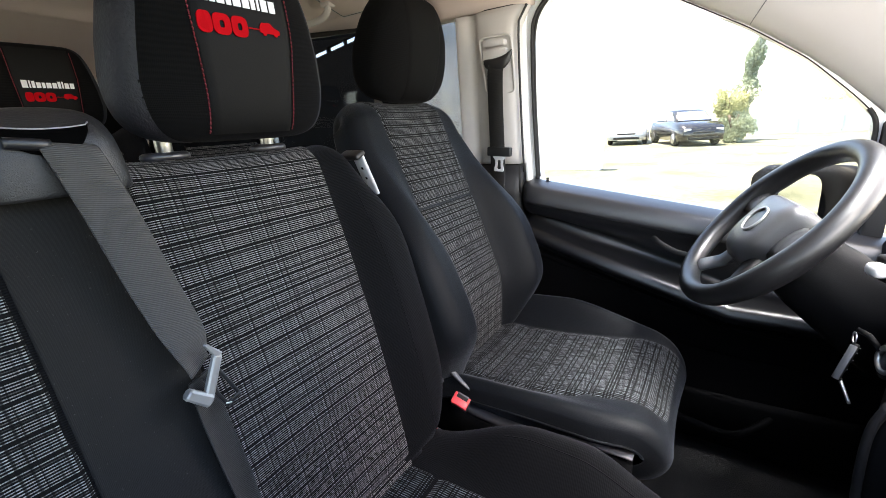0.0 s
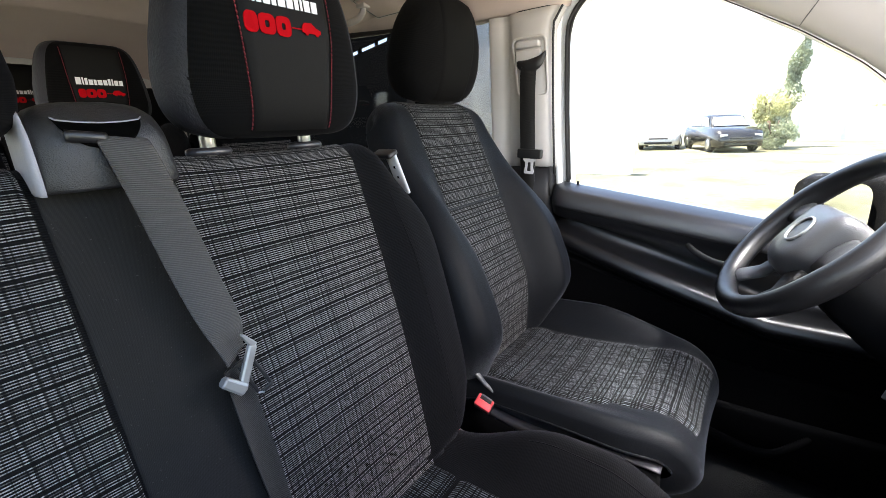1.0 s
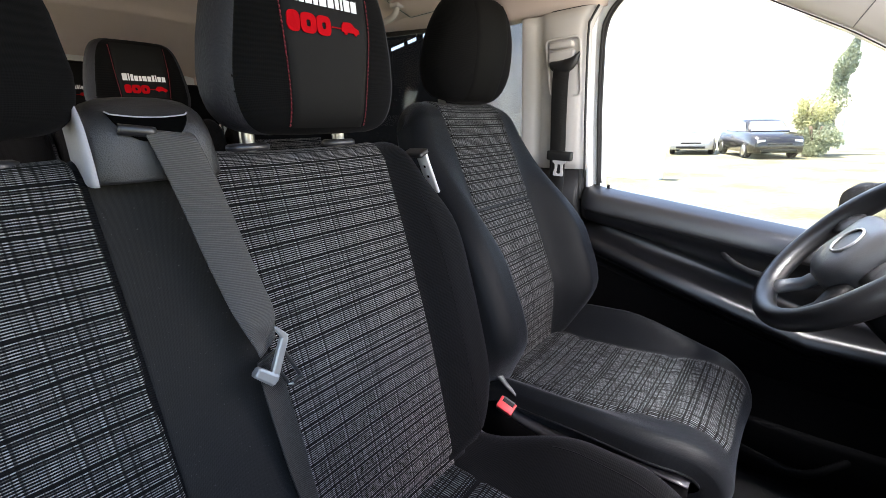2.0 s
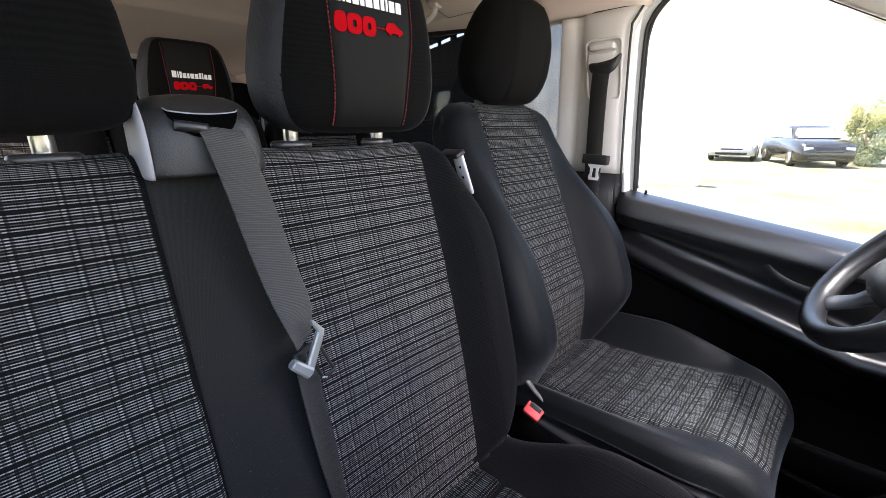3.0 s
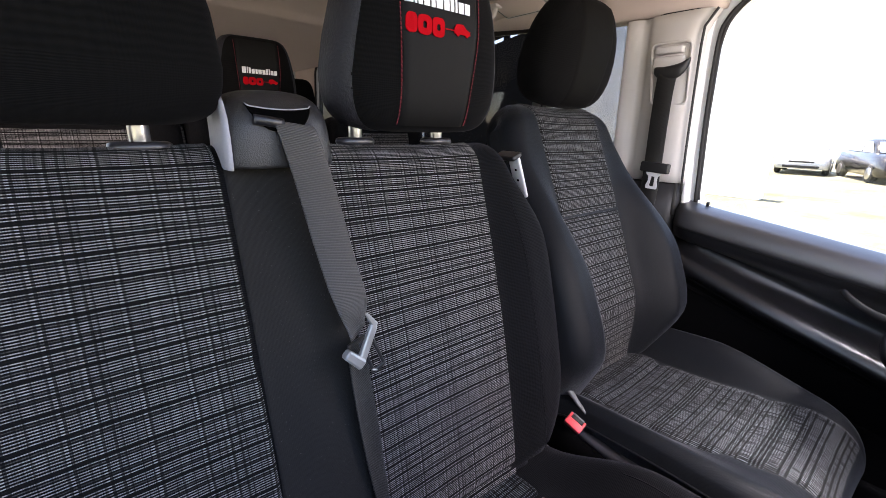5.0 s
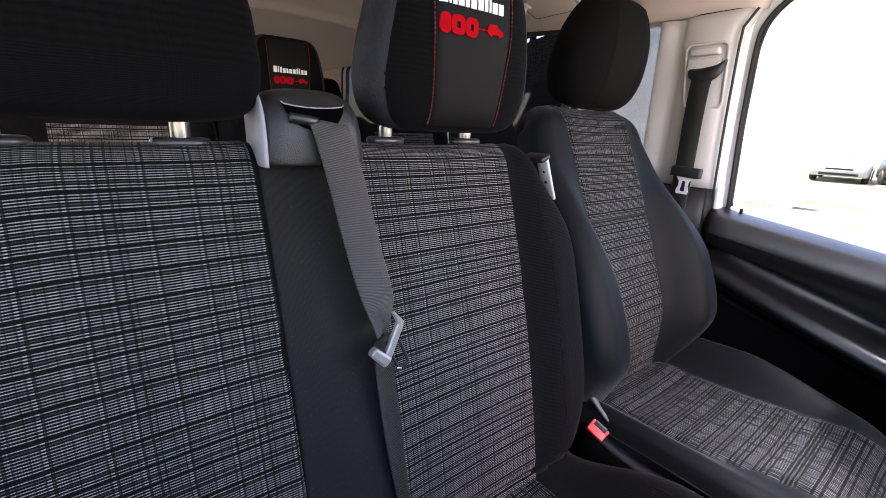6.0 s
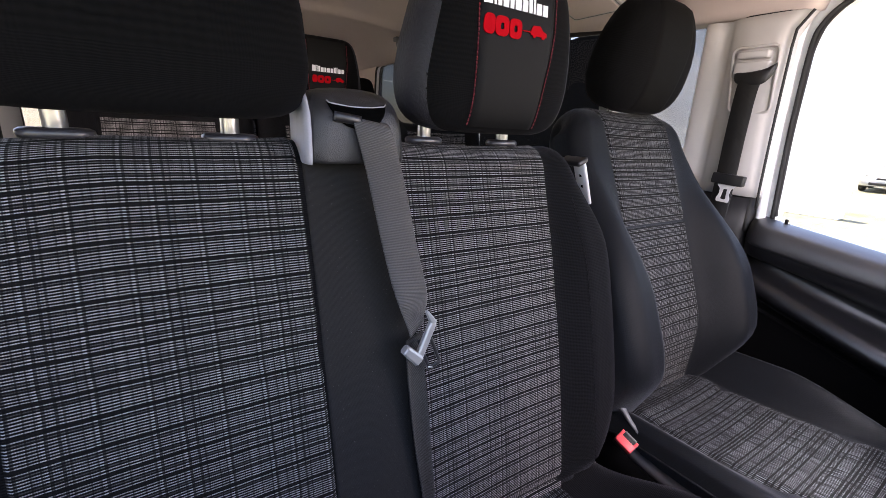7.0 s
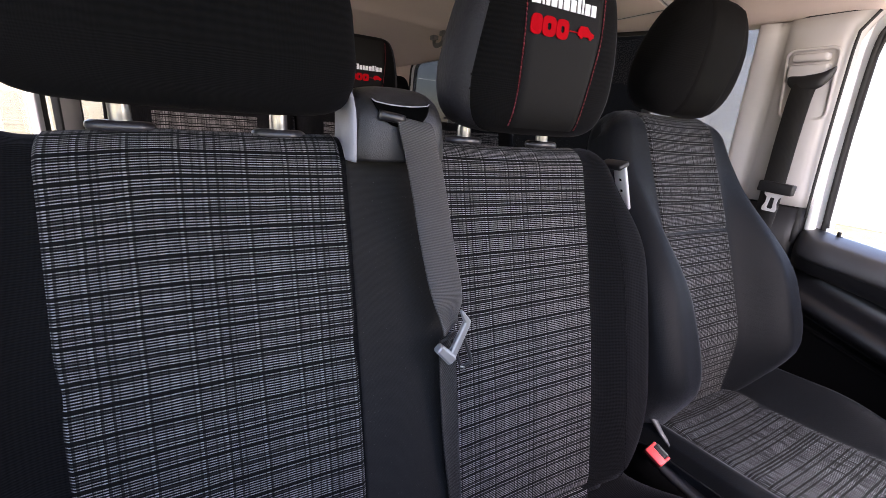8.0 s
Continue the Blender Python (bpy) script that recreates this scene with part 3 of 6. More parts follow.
for k, q in enumerate(path):
    d = (path[min(k + 1, len(path) - 1)] - path[max(k - 1, 0)]).normalized()
    nrm = Vector((d.y, -d.x))
    grow = 0.55 + 0.45 * smooth01(1, 6, k)
    sec = [(0.872, -0.004), (0.850, 0.0), (0.826, 0.010), (0.790, 0.045), (0.757, 0.085), (0.730, 0.122), (0.712, 0.155), (0.716, 0.172), (0.872, 0.120)]
    rings.append([(x, q.x + nrm.x * a * grow, q.y + nrm.y * a * grow) for x, a in sec])
loft(bm, rings)
rail = tagged(part("trim", bm, PALE), "pale beige windscreen pillar and roof rail trim", "pillar trim", "", "structure")
bm = bmesh.new()
tube(bm, [Vector(p) for p in rings[8][1:8]], 0.0011, n=6, up=(0, 1, 0))
part("joint", bm, GREYTRIM, rail, "thin shadowed joint across the trim")

# pale lining over the rear side walls, cut out round the windows
for side, sign, rear in (("left", 1, REAR_WINDOWS), ("right", -1, RIGHT_WINDOWS)):
    slab("lining_" + side, [(2.99, 0.63), (2.99, 2.01), (0.23, 2.01), (0.23, 0.63)] if sign < 0 else [(2.99, 0.63), (2.99, 2.01), (1.38, 2.01), (1.38, 0.63)], sign * 0.846, sign * 0.858, LINER, rear if sign < 0 else rear[1:], "pale moulded lining of the van side", "side lining")

# headliner edge above the rear side windows
for sign in (1, -1):
    bm = bmesh.new()
    loft(bm, [[(sign * x, y, z) for x, z in ((0.858, 1.912 + 0.07 * smooth01(0.2, 1.35, y)), (0.846, 1.908 + 0.07 * smooth01(0.2, 1.35, y)), (0.815, 1.945 + 0.05 * smooth01(0.2, 1.35, y)), (0.76, 2.01), (0.858, 2.02))] for y in [0.21 + 2.4 * k / 24 for k in range(25)]])
    tagged(part("trim", bm, LINER), "pale felt edge above the rear side windows", "headliner edge", "", "structure")

# ---- pillar behind the driver, with its belt guide ----
def b_pillar(sign):
    p = thing("pillar_trim", sign * 0.83, 0.1, 0.62, "pale beige plastic pillar cover with raised belt guide panel", "pillar trim", "", "structure")
    bm = bmesh.new()
    rings = []
    for k in range(17):
        t = k / 16
        z = 1.425 + t * 0.452
        lean = 0.018 * t
        bulge = 0.008 * math.sin(math.pi * t)
        yf, yr = -0.026 + 0.012 * t - 0.028 * smooth01(0.9, 1, t), 0.200
        sec = [(0.845, yf - 0.006), (0.815, yf), (0.800 - bulge, yf + 0.018), (0.796 - bulge, yf + 0.06), (0.797 - bulge, 0.075), (0.802, 0.110), (0.813, 0.124), (0.815, 0.142), (0.806, 0.158), (0.803, 0.183), (0.812, yr - 0.006), (0.85, yr)]
        sec = [tuple(v) for v in spline([(x - lean, y, z) for x, y in sec], 3)]
        rings.append([(sign * x, y, zz) for x, y, zz in sec])
    loft(bm, rings)
    part("cover", bm, PALE, p)
    bm = bmesh.new()
    loft(bm, [[(sign * x, y, z) for x, y in ((0.85, -0.022), (0.806, -0.020), (0.788, 0.0), (0.785, 0.085), (0.800, 0.105), (0.85, 0.11))] for z in (1.874, 1.8815)])
    part("joint", bm, RUBBER, p, "thin dark joint under the headliner", smooth=False)
    bm = bmesh.new()
    pts = []
    for k in range(13):
        t = k / 12
        pts.append((sign * (0.806 - 0.018 * t - 0.006 * math.sin(math.pi * t)), -0.033 + 0.012 * t - 0.028 * smooth01(0.9, 1, t), 1.40 + t * 0.475))
    tube(bm, pts, 0.003, 0.005, 8, up=(1, 0, 0))
    part("edge_seal", bm, RUBBER, p, "black rubber seal along the pillar's front edge")
    bm = bmesh.new()
    rings = []
    for k in range(9):
        t = k / 8
        z = 1.8815 + t * 0.1465
        sec = [(0.845, -0.05), (0.790, -0.045), (0.782, -0.02), (0.779, 0.10), (0.782, 0.22), (0.79, 0.285), (0.845, 0.29)]
        rings.append([(sign * (x - 0.105 * t ** 1.25), y - 0.06 * t * (y < 0) + 0.03 * t * (y > 0.2), z) for x, y in sec])
    loft(bm, rings)
    part("upper_cover", bm, LINER, p, "felt cover above the pillar")
    bm = bmesh.new()
    rings = []
    for k in range(9):
        t = k / 8
        z = 0.62 + t * 0.80
        sec = [(0.85, -0.03), (0.82, -0.022), (0.80, 0.0), (0.798, 0.12), (0.802, 0.22), (0.815, 0.28), (0.85, 0.29)]
        rings.append([(sign * x, y, z) for x, y in sec])
    loft(bm, rings)
    part("lower_cover", bm, GRAIN, p, "dark plastic lower pillar cover")
    # height adjuster: raised frame, plate and slide
    bm = bmesh.new()
    ring = rounded([(-0.014, 1.643), (-0.006, 1.803), (0.100, 1.803), (0.084, 1.643)], 0.018, 5)
    tube(bm, [(sign * (0.786 - 0.02 * (z - 1.62) / 0.28), y, z) for y, z in ring], 0.004, 0.005, 8, True, up=(1, 0, 0))
    part("adjuster_frame", bm, PALE, p)
    bm = bmesh.new()
    box(bm, 0.762, 0.792, 0.006, 0.086, 1.725, 1.768, 0.006)
    box(bm, 0.757, 0.79, 0.010, 0.082, 1.774, 1.792, 0.005)
    for v in bm.verts:
        v.co.x *= sign
    part("adjuster", bm, PALE, p, "pale plastic belt height adjuster")
    return p


b_pillar(1)
b_pillar(-1)

# ---- doors ----
def front_door(sign):
    d = thing("front_door", sign * 0.86, -0.5, 0.66, "dark grey moulded plastic door panel with satin top ledge, closed" if sign > 0 else "dark grey moulded plastic passenger door, closed", "van door")
    bm = bmesh.new()
    rings, rolls, lows = [], [], []
    n = 44
    for k in range(n + 1):
        y = -0.030 - 1.13 * k / n
        zb = belt_z(y)
        za = 1.222 + 0.29 * (y + 0.088) if y > -0.62 else 1.222 + 0.29 * (-0.62 + 0.088)
        arm = 0.052 * (0.55 + 0.45 * smooth01(-0.03, -0.35, y))
        low = za - 0.088
        e = 0.03 * (1 - smooth01(0, 0.05, -0.03 - y)) ** 2
        hollow = 0.012 * smooth01(-0.2, -0.4, y)
        sec = [(0.872, zb - 0.004), (0.852, zb + 0.003), (0.830, zb + 0.001), (0.806, zb - 0.005), (0.786, zb - 0.016), (0.775, zb - 0.040), (0.774, zb - 0.066), (0.790, zb - 0.100),
               (0.822 + hollow, za + 0.045), (0.820 + hollow, za + 0.022), (0.805, za + 0.008), (0.815 - arm, za - 0.002), (0.802 - arm, za - 0.016), (0.800 - arm, za - 0.036), (0.812 - arm * 0.8, za - 0.055),
               (0.806, low + 0.006), (0.800, low), (0.803, low - 0.012), (0.812, low - 0.10), (0.808, 0.90), (0.792, 0.80), (0.785, 0.70), (0.80, 0.655), (0.872, 0.65)]
        sec = spline([(x + e, y, z) for x, z in sec], 3)
        rings.append([(sign * v.x, v.y, v.z) for v in sec])
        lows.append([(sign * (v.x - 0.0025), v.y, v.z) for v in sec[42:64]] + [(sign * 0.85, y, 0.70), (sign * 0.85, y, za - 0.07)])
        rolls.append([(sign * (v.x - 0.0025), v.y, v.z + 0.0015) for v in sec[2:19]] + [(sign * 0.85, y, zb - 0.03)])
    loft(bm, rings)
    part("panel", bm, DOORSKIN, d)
    # Thin black overlay on the door skin that paints the shade below the armrest.
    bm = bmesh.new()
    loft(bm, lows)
    part("lower_panel", bm, FOOTWELL_SHADE, d, "lower door panel, blackened for the footwell shade")
    # Lighter overlay along the door top carries the painted gleam.
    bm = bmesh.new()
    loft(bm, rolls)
    part("top_roll", bm, LEDGE_GLEAM, d, "satin ledge under the window, lightened for its sky gleam")
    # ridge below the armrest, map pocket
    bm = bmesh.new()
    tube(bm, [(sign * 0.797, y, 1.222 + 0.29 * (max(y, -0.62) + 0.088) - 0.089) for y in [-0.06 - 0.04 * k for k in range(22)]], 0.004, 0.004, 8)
    part("trim_line", bm, FOOTWELL_SHADE, d, "raised plastic seam along the door")
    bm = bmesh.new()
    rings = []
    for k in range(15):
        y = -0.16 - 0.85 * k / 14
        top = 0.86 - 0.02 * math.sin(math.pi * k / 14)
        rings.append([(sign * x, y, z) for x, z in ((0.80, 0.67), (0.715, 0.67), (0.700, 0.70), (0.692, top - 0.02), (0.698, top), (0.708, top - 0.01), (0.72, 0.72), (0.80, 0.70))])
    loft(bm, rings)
    part("pocket", bm, FOOTWELL_SHADE, d, "plastic door pocket, blackened for the footwell shade")
    # handle recess with its lever
    h = part("handle_recess", *recess(sign), d, "dark recess for the inner door handle")
    bm = bmesh.new()
    pts = spline([(sign * 0.792, -0.415, 1.236), (sign * 0.778, -0.44, 1.214), (sign * 0.775, -0.485, 1.192), (sign * 0.782, -0.545, 1.180)], 6)
    tube(bm, pts, 0.004, 0.009, 10)
    part("handle", bm, GRAIN, h, "grey inner door handle lever")
    bm = bmesh.new()
    disc(bm, (sign * 0.842, -0.098, belt_z(-0.098) - 0.002), 0.0115, (0, 0, 1), 0.006)
    k = part("lock_collar", bm, BLACK, d)
    bm = bmesh.new()
    tube(bm, [(sign * 0.842, -0.098, belt_z(-0.098)), (sign * 0.842, -0.098, belt_z(-0.098) + 0.014), (sign * 0.842, -0.098, belt_z(-0.098) + 0.0155)], 0.0042, n=10)
    part("lock_pin", bm, BLACK, k, "black door lock pin")
    return d


def recess(sign):
    bm = bmesh.new()
    edge = rounded([(-0.385, 1.262), (-0.41, 1.205), (-0.53, 1.160), (-0.66, 1.165), (-0.66, 1.242)], 0.03, 4)
    outer = [(sign * 0.806, y, z) for y, z in edge]
    mid = [(sign * 0.801, y, z) for y, z in rounded([(-0.390, 1.258), (-0.414, 1.209), (-0.53, 1.165), (-0.655, 1.169), (-0.655, 1.238)], 0.03, 4)]
    inner = [(sign * 0.812, y, z) for y, z in rounded([(-0.398, 1.252), (-0.42, 1.214), (-0.53, 1.172), (-0.648, 1.175), (-0.648, 1.232)], 0.03, 4)]
    loft(bm, [outer, mid, inner])
    return bm, BLACK


front_door(1)
# the passenger door, unseen; closed to keep daylight off the bench
away = front_door(-1)
bm = bmesh.new()
rings = [[(-0.876, y, z) for y, z in FRONT_WINDOW], [(-0.880, y, z) for y, z in FRONT_WINDOW]]
loft(bm, rings)
w = part("window", bm, CLEAR, away, "clear door window", smooth=False)
w.visible_shadow = False
bm = bmesh.new()
tube(bm, [(-0.878, y, z) for y, z in rounded(FRONT_WINDOW, 0.03, 4)], 0.016, 0.022, 8, True, up=(1, 0, 0))
part("window_frame", bm, PAINT, away, "white painted window frame")
bm = bmesh.new()
box(bm, -0.92, -0.874, -1.12, -0.03, 0.66, 1.25, 0.015)
part("outer_skin", bm, PAINT, away, "white painted door skin")

# ---- the front seats ----
E_C, E_Z, E_X, E_Y = 0.34, 0.52, 0.52, 0.75


def headrest_shape(bm, c, a, b, h, tilt=8.0, n=28, m=22, soft=0.0):
    """A soft rounded block; a, b, h: half sizes."""
    rot = Matrix.Rotation(radians(tilt), 3, "X")
    e_c, e_z, e_x = E_C + 0.16 * soft, E_Z + 0.20 * soft, E_X + 0.16 * soft

    def sgn(v, e):
        return math.copysign(abs(v) ** e, v)

    def f(u, v):
        ph, th = -math.pi / 2 + math.pi * v, 2 * math.pi * u
        cz = sgn(math.cos(ph), e_c)
        zz = sgn(math.sin(ph), e_z)
        x, y = sgn(math.cos(th), e_x) * cz, sgn(math.sin(th), E_Y) * cz
        wide = 1.0 - 0.17 * smooth01(-0.5, 1.0, zz)
        return Vector(c) + rot @ Vector((a * x * wide, b * y * (1 - 0.2 * smooth01(0, 1, zz)), h * zz))

    us, vs = [k / (2 * n) for k in range(2 * n + 1)], [k / m for k in range(m + 1)]
    grid(bm, f, us, vs, uvs=lambda u, v: (u * 4 * (a + b) * 0.9, v * 2.6 * h))
    return f


def front_of(c, a, b, h, tilt, x, z, soft=0.0):
    """The front face of such a block at x and z from its middle."""
    rot = Matrix.Rotation(radians(tilt), 3, "X")
    zz = z / h
    e_c, e_z, e_x = E_C + 0.16 * soft, E_Z + 0.20 * soft, E_X + 0.16 * soft
    v = math.asin(max(-1, min(1, math.copysign(abs(zz) ** (1 / e_z), zz))))
    cz = max(1e-4, math.cos(v)) ** e_c
    wide = 1.0 - 0.17 * smooth01(-0.5, 1.0, zz)
    q = min(0.999, abs(x) / (a * wide * cz))
    th = math.acos(q ** (1 / e_x))
    y = -(max(1e-5, math.sin(th)) ** E_Y) * cz * b * (1 - 0.2 * smooth01(0, 1, zz))
    return Vector(c) + rot @ Vector((x, y, z))


def headrest(parent, c, a, b, h, tilt, post_y, post_z, logo, spread=0.076, post_x=None, soft=0.0, collar=True, panel=True, shift=0.0):
    px = c[0] if post_x is None else post_x
    bm = bmesh.new()
    shape = headrest_shape(bm, c, a, b, h, tilt, soft=soft)
    head = part("headrest", bm, HEAD, parent, "black ribbed fabric head restraint" + (" with red stitching" if logo else ""), weld=True)
    if panel:
        half = 0.060

        def f(u, v, lift=0.0025):
            p = front_of(c, a, b, h, tilt, half * u * (1 + 0.10 * smooth01(-0.7, 0.4, v / h)), v, soft)
            e = 1 - smooth01(0.9, 1.0, abs(u))
            return p + Vector((0, -lift * e + 0.001 * (1 - e), 0))

        bm = bmesh.new()
        grid(bm, f, [-1 + k / 10 for k in range(21)], [h * (-0.90 + 1.8 * k / 30) for k in range(31)], uvs=lambda u, v: (u * half, v))
        part("panel", bm, PANEL if logo else HEADPANEL, head, "smooth black centre panel")
        if logo:
            for s in (-1, 1):
                bm = bmesh.new()
                for k in range(36):
                    z0 = h * (-0.88 + 1.74 * k / 36)
                    z1 = z0 + h * 0.034
                    a0, a1 = f(s * 1.03, z0, 0.003), f(s * 1.03, z1, 0.003)
                    tube(bm, [a0 + Vector((0, -0.0012, 0)), (a0 + a1) / 2 + Vector((0, -0.0022, 0)), a1 + Vector((0, -0.0012, 0))], 0.0009, n=6)
                part("stitching", bm, RED_THREAD, head, "red double stitching")
            emblem(head, lambda x, z: f(x / half / (1 + 0.10 * smooth01(-0.7, 0.4, z / h)), z, 0.0035), h * 0.10 + logo, shift)
            for low, high in ((0.425, 0.610), (0.890, 1.075)):
                bm = bmesh.new()
                grid(bm, lambda u, v: Vector(c) + (shape(u, v) - Vector(c)) * (1.0 + 0.010 * max(0.0, math.sin(math.pi * (u - low) / (high - low))) ** 0.5), [low + (high - low) * k / 12 for k in range(13)], [0.06 + 0.88 * k / 24 for k in range(25)], uvs=lambda u, v: (u * 4 * (a + b) * 0.9, v * 2.6 * h))
                part("side_gusset", bm, GUSSET, head, "grained charcoal side gusset")
    if collar:
        for s in (-1, 1):
            bm = bmesh.new()
            rings = []
            for zz, sc in ((0.0, 1.0), (0.0035, 1.05), (0.0075, 1.02), (0.0098, 0.88), (0.0100, 0.3)):
                rings.append([(px + s * spread + 0.029 * sc * math.copysign(abs(math.cos(t)) ** 0.8, math.cos(t)), post_y + 0.017 * sc * math.sin(t), post_z + zz) for t in [2 * math.pi * i / 28 for i in range(28)]])
            loft(bm, rings)
            part("post_collar", bm, COLLAR, parent, "dark plastic headrest collar")
    for s in (-1, 1):
        bm = bmesh.new()
        top = (px + s * spread, c[1] + 0.01, c[2])
        tube(bm, [(px + s * spread, post_y, post_z - 0.03), (px + s * spread, post_y, post_z + 0.02), top], 0.0100, n=16, up=(1, 0, 0))
        part("post", bm, CHROME, parent, "chrome headrest post")
    return head


def emblem(parent, at, z0, shift=0.0):
    """Plain white and red marks of an embroidered emblem."""
    def plate(bm, x0, x1, za, zb, nx=4, nz=3):
        vs = grid(bm, lambda x, z: at(x + shift, z), [x0 + (x1 - x0) * k / nx for k in range(nx + 1)], [za + (zb - za) * k / nz for k in range(nz + 1)])
        return vs

    def solid(bm, material, label):
        ext = bmesh.ops.extrude_face_region(bm, geom=bm.faces[:])
        for g in ext["geom"]:
            if isinstance(g, bmesh.types.BMVert):
                g.co.y -= 0.0012
        part("emblem_mark", bm, material, parent, label, smooth=False)

    x = -0.0625
    for wide, tall in ((0.0115, 0.0185), (0.0032, 0.0185), (0.0062, 0.017), (0.0090, 0.0135), (0.0062, 0.0135), (0.0100, 0.0135), (0.0090, 0.0135), (0.0058, 0.017), (0.0032, 0.0175), (0.0090, 0.0135), (0.0090, 0.0135)):
        bm = bmesh.new()
        plate(bm, x, x + wide, z0 + 0.0345, z0 + 0.0345 + tall, 2, 2)
        solid(bm, WHITE_PRINT, "white embroidered bar")
        x += wide + 0.0026
    x = -0.0620
    for wide, hole in ((0.0165, 0.0), (0.0225, 0.34), (0.0215, 0.34)):
        # plain rounded red blocks, the wider ones hollow
        bm = bmesh.new()
        ring = [(0.5 + 0.5 * math.copysign(abs(math.cos(q)) ** 0.6, math.cos(q)), 0.5 + 0.5 * math.copysign(abs(math.sin(q)) ** 0.6, math.sin(q))) for q in [2 * math.pi * k / 28 for k in range(28)]]
        out = [bm.verts.new(at(x + shift + wide * u, z0 + 0.0235 * v)) for u, v in ring]
        if hole:
            inn = [bm.verts.new(at(x + shift + wide * (0.5 + (u - 0.5) * hole * 0.8), z0 + 0.0235 * (0.5 + (v - 0.5) * hole))) for u, v in ring]
            for i in range(28):
                j = (i + 1) % 28
                bm.faces.new((out[i], out[j], inn[j], inn[i]))
        else:
            bm.faces.new(out)
        solid(bm, RED_PRINT, "red embroidered block")
        x += wide + 0.0008
    bm = bmesh.new()
    ring = [(0.0, 0.25), (0.0, 0.62), (0.12, 0.95), (0.52, 1.0), (0.74, 0.68), (0.98, 0.52), (1.0, 0.25), (0.9, 0.22), (0.84, 0.06), (0.74, 0.06), (0.68, 0.22), (0.34, 0.22), (0.28, 0.06), (0.18, 0.06), (0.12, 0.22)]
    bm.faces.new([bm.verts.new(at(0.0170 + shift + 0.030 * u, z0 + 0.005 + 0.0165 * v)) for u, v in ring])
    solid(bm, RED_PRINT, "small red embroidered vehicle outline")
    bm = bmesh.new()
    plate(bm, 0.0015, 0.017, z0 + 0.0115, z0 + 0.0128, 2, 1)
    solid(bm, RED_PRINT, "thin red thread")


XP, XM, HALF = -0.53, -0.118, 0.145  # outer and middle seat of the bench
XD = 0.42  # driver


def bench():
    t = thing("passenger_bench", -0.32, -0.3, 0.62, "two-seat passenger bench in charcoal and plaid woven fabric", "van seat")

    def side(x, e0, e1, amount):
        return amount * smooth01(e0, e1, x)

    def relief(x, s):
        low = 1 - smooth01(0.0, 0.50, s)
        top = 1 - smooth01(0.40, 0.58, s)
        d = -0.006
        for c in (XP, XM):
            k = (x - c) / HALF
            if abs(k) < 1:
                d -= 0.004 * (1 - k * k)
        d += side(x, XM + HALF, XM + HALF + 0.06, 0.034 * (0.35 + 0.65 * top))
        d += side(-x, -(XP - HALF), -(XP - HALF) + 0.06, 0.034 * (0.35 + 0.65 * top))
        d += 0.006 * math.exp(-(((x + 0.325) / 0.04) ** 2))
        return d

    back = Pad((-0.133, 0.93), (0.003, 1.503), 0.052, relief, lambda s: -0.785 + 0.03 * smooth01(0.35, 0.62, s), lambda s: 0.172 - 0.10 * (1 - math.sqrt(1 - min(1.0, max(0.0, (0.19 - s) / 0.16)) ** 2)) - 0.006 * smooth01(0.10, 0.50, s) - 0.076 * smooth01(0.45, 0.66, s), 0.97, 0.012, crown=lambda x: 0.015 * smooth01(-0.56, -0.72, x))
    bm = bmesh.new()
    back.body(bm, 96, 70)
    b = part("backrest", bm, COVER, t)
    for c, name in ((XP, "outer"), (XM, "middle")):
        bm = bmesh.new()
        back.panel(bm, lambda s: c - HALF + 0.006 * (1 - s / 0.6), lambda s: c + HALF + 0.006 * (1 - s / 0.6), 0.0, 0.652, 0.004, 26, 90, ((0.375, 0.020, 0.0030 if c == XP else 0.0014), (0.03, 0.01, 0.004)))
        part("plaid_panel", bm, PLAID, b, "black and white plaid woven panel")
    bm = bmesh.new()
    back.panel(bm, lambda s: XP + HALF - 0.002, lambda s: XM - HALF + 0.007, 0.0, 0.625, 0.0022, 20, 60)
    part("centre_panel", bm, TWILL, b, "charcoal twill strip between the two seats")
    bm = bmesh.new()
    pts = [back.point(XM + HALF + 0.055 - 0.01 * k / 30, 0.04 + 0.50 * k / 30, 0.0006) for k in range(31)]
    tube(bm, pts, 0.0006, n=6)
    part("seam", bm, COVER, b, "sewn seam along the bolster")

    def crelief(x, s):
        d = 0.0
        for c in (XP, XM):
            k = (x - c) / HALF
            if abs(k) < 1:
                d -= 0.006 * (1 - k * k)
        bol = smooth01(0.03, 0.28, s) * (1 - 0.62 * smooth01(0.35, 0.50, s))
        d += side(x, XM + HALF, XM + HALF + 0.10, 0.084) * bol
        d += side(-x, -(XP - HALF), -(XP - HALF) + 0.10, 0.084) * bol
        return d

    cush = Pad((-0.07, 0.935), (-0.54, 0.958), 0.065, crelief, lambda s: -0.79, lambda s: 0.170 - 0.02 * smooth01(0.35, 0.6, s), 0.9, 0.004, up=False)
    bm = bmesh.new()
    cush.body(bm, 90, 60)
    c_ = part("cushion", bm, COVER, t)
    for c in (XP, XM):
        bm = bmesh.new()
        cush.panel(bm, lambda s: c - HALF, lambda s: c + HALF, 0.045, 0.60, 0.004, 24, 80, ((0.12, 0.010, 0.005), (0.33, 0.008, 0.004)))
        part("plaid_panel", bm, PLAID_SEAT, c_, "black and white plaid woven panel")
    bm = bmesh.new()
    pts = [cush.point(XM + HALF + 0.078 - 0.012 * (k / 24) ** 2, 0.22 + 0.32 * k / 24, 0.0004) for k in range(25)]
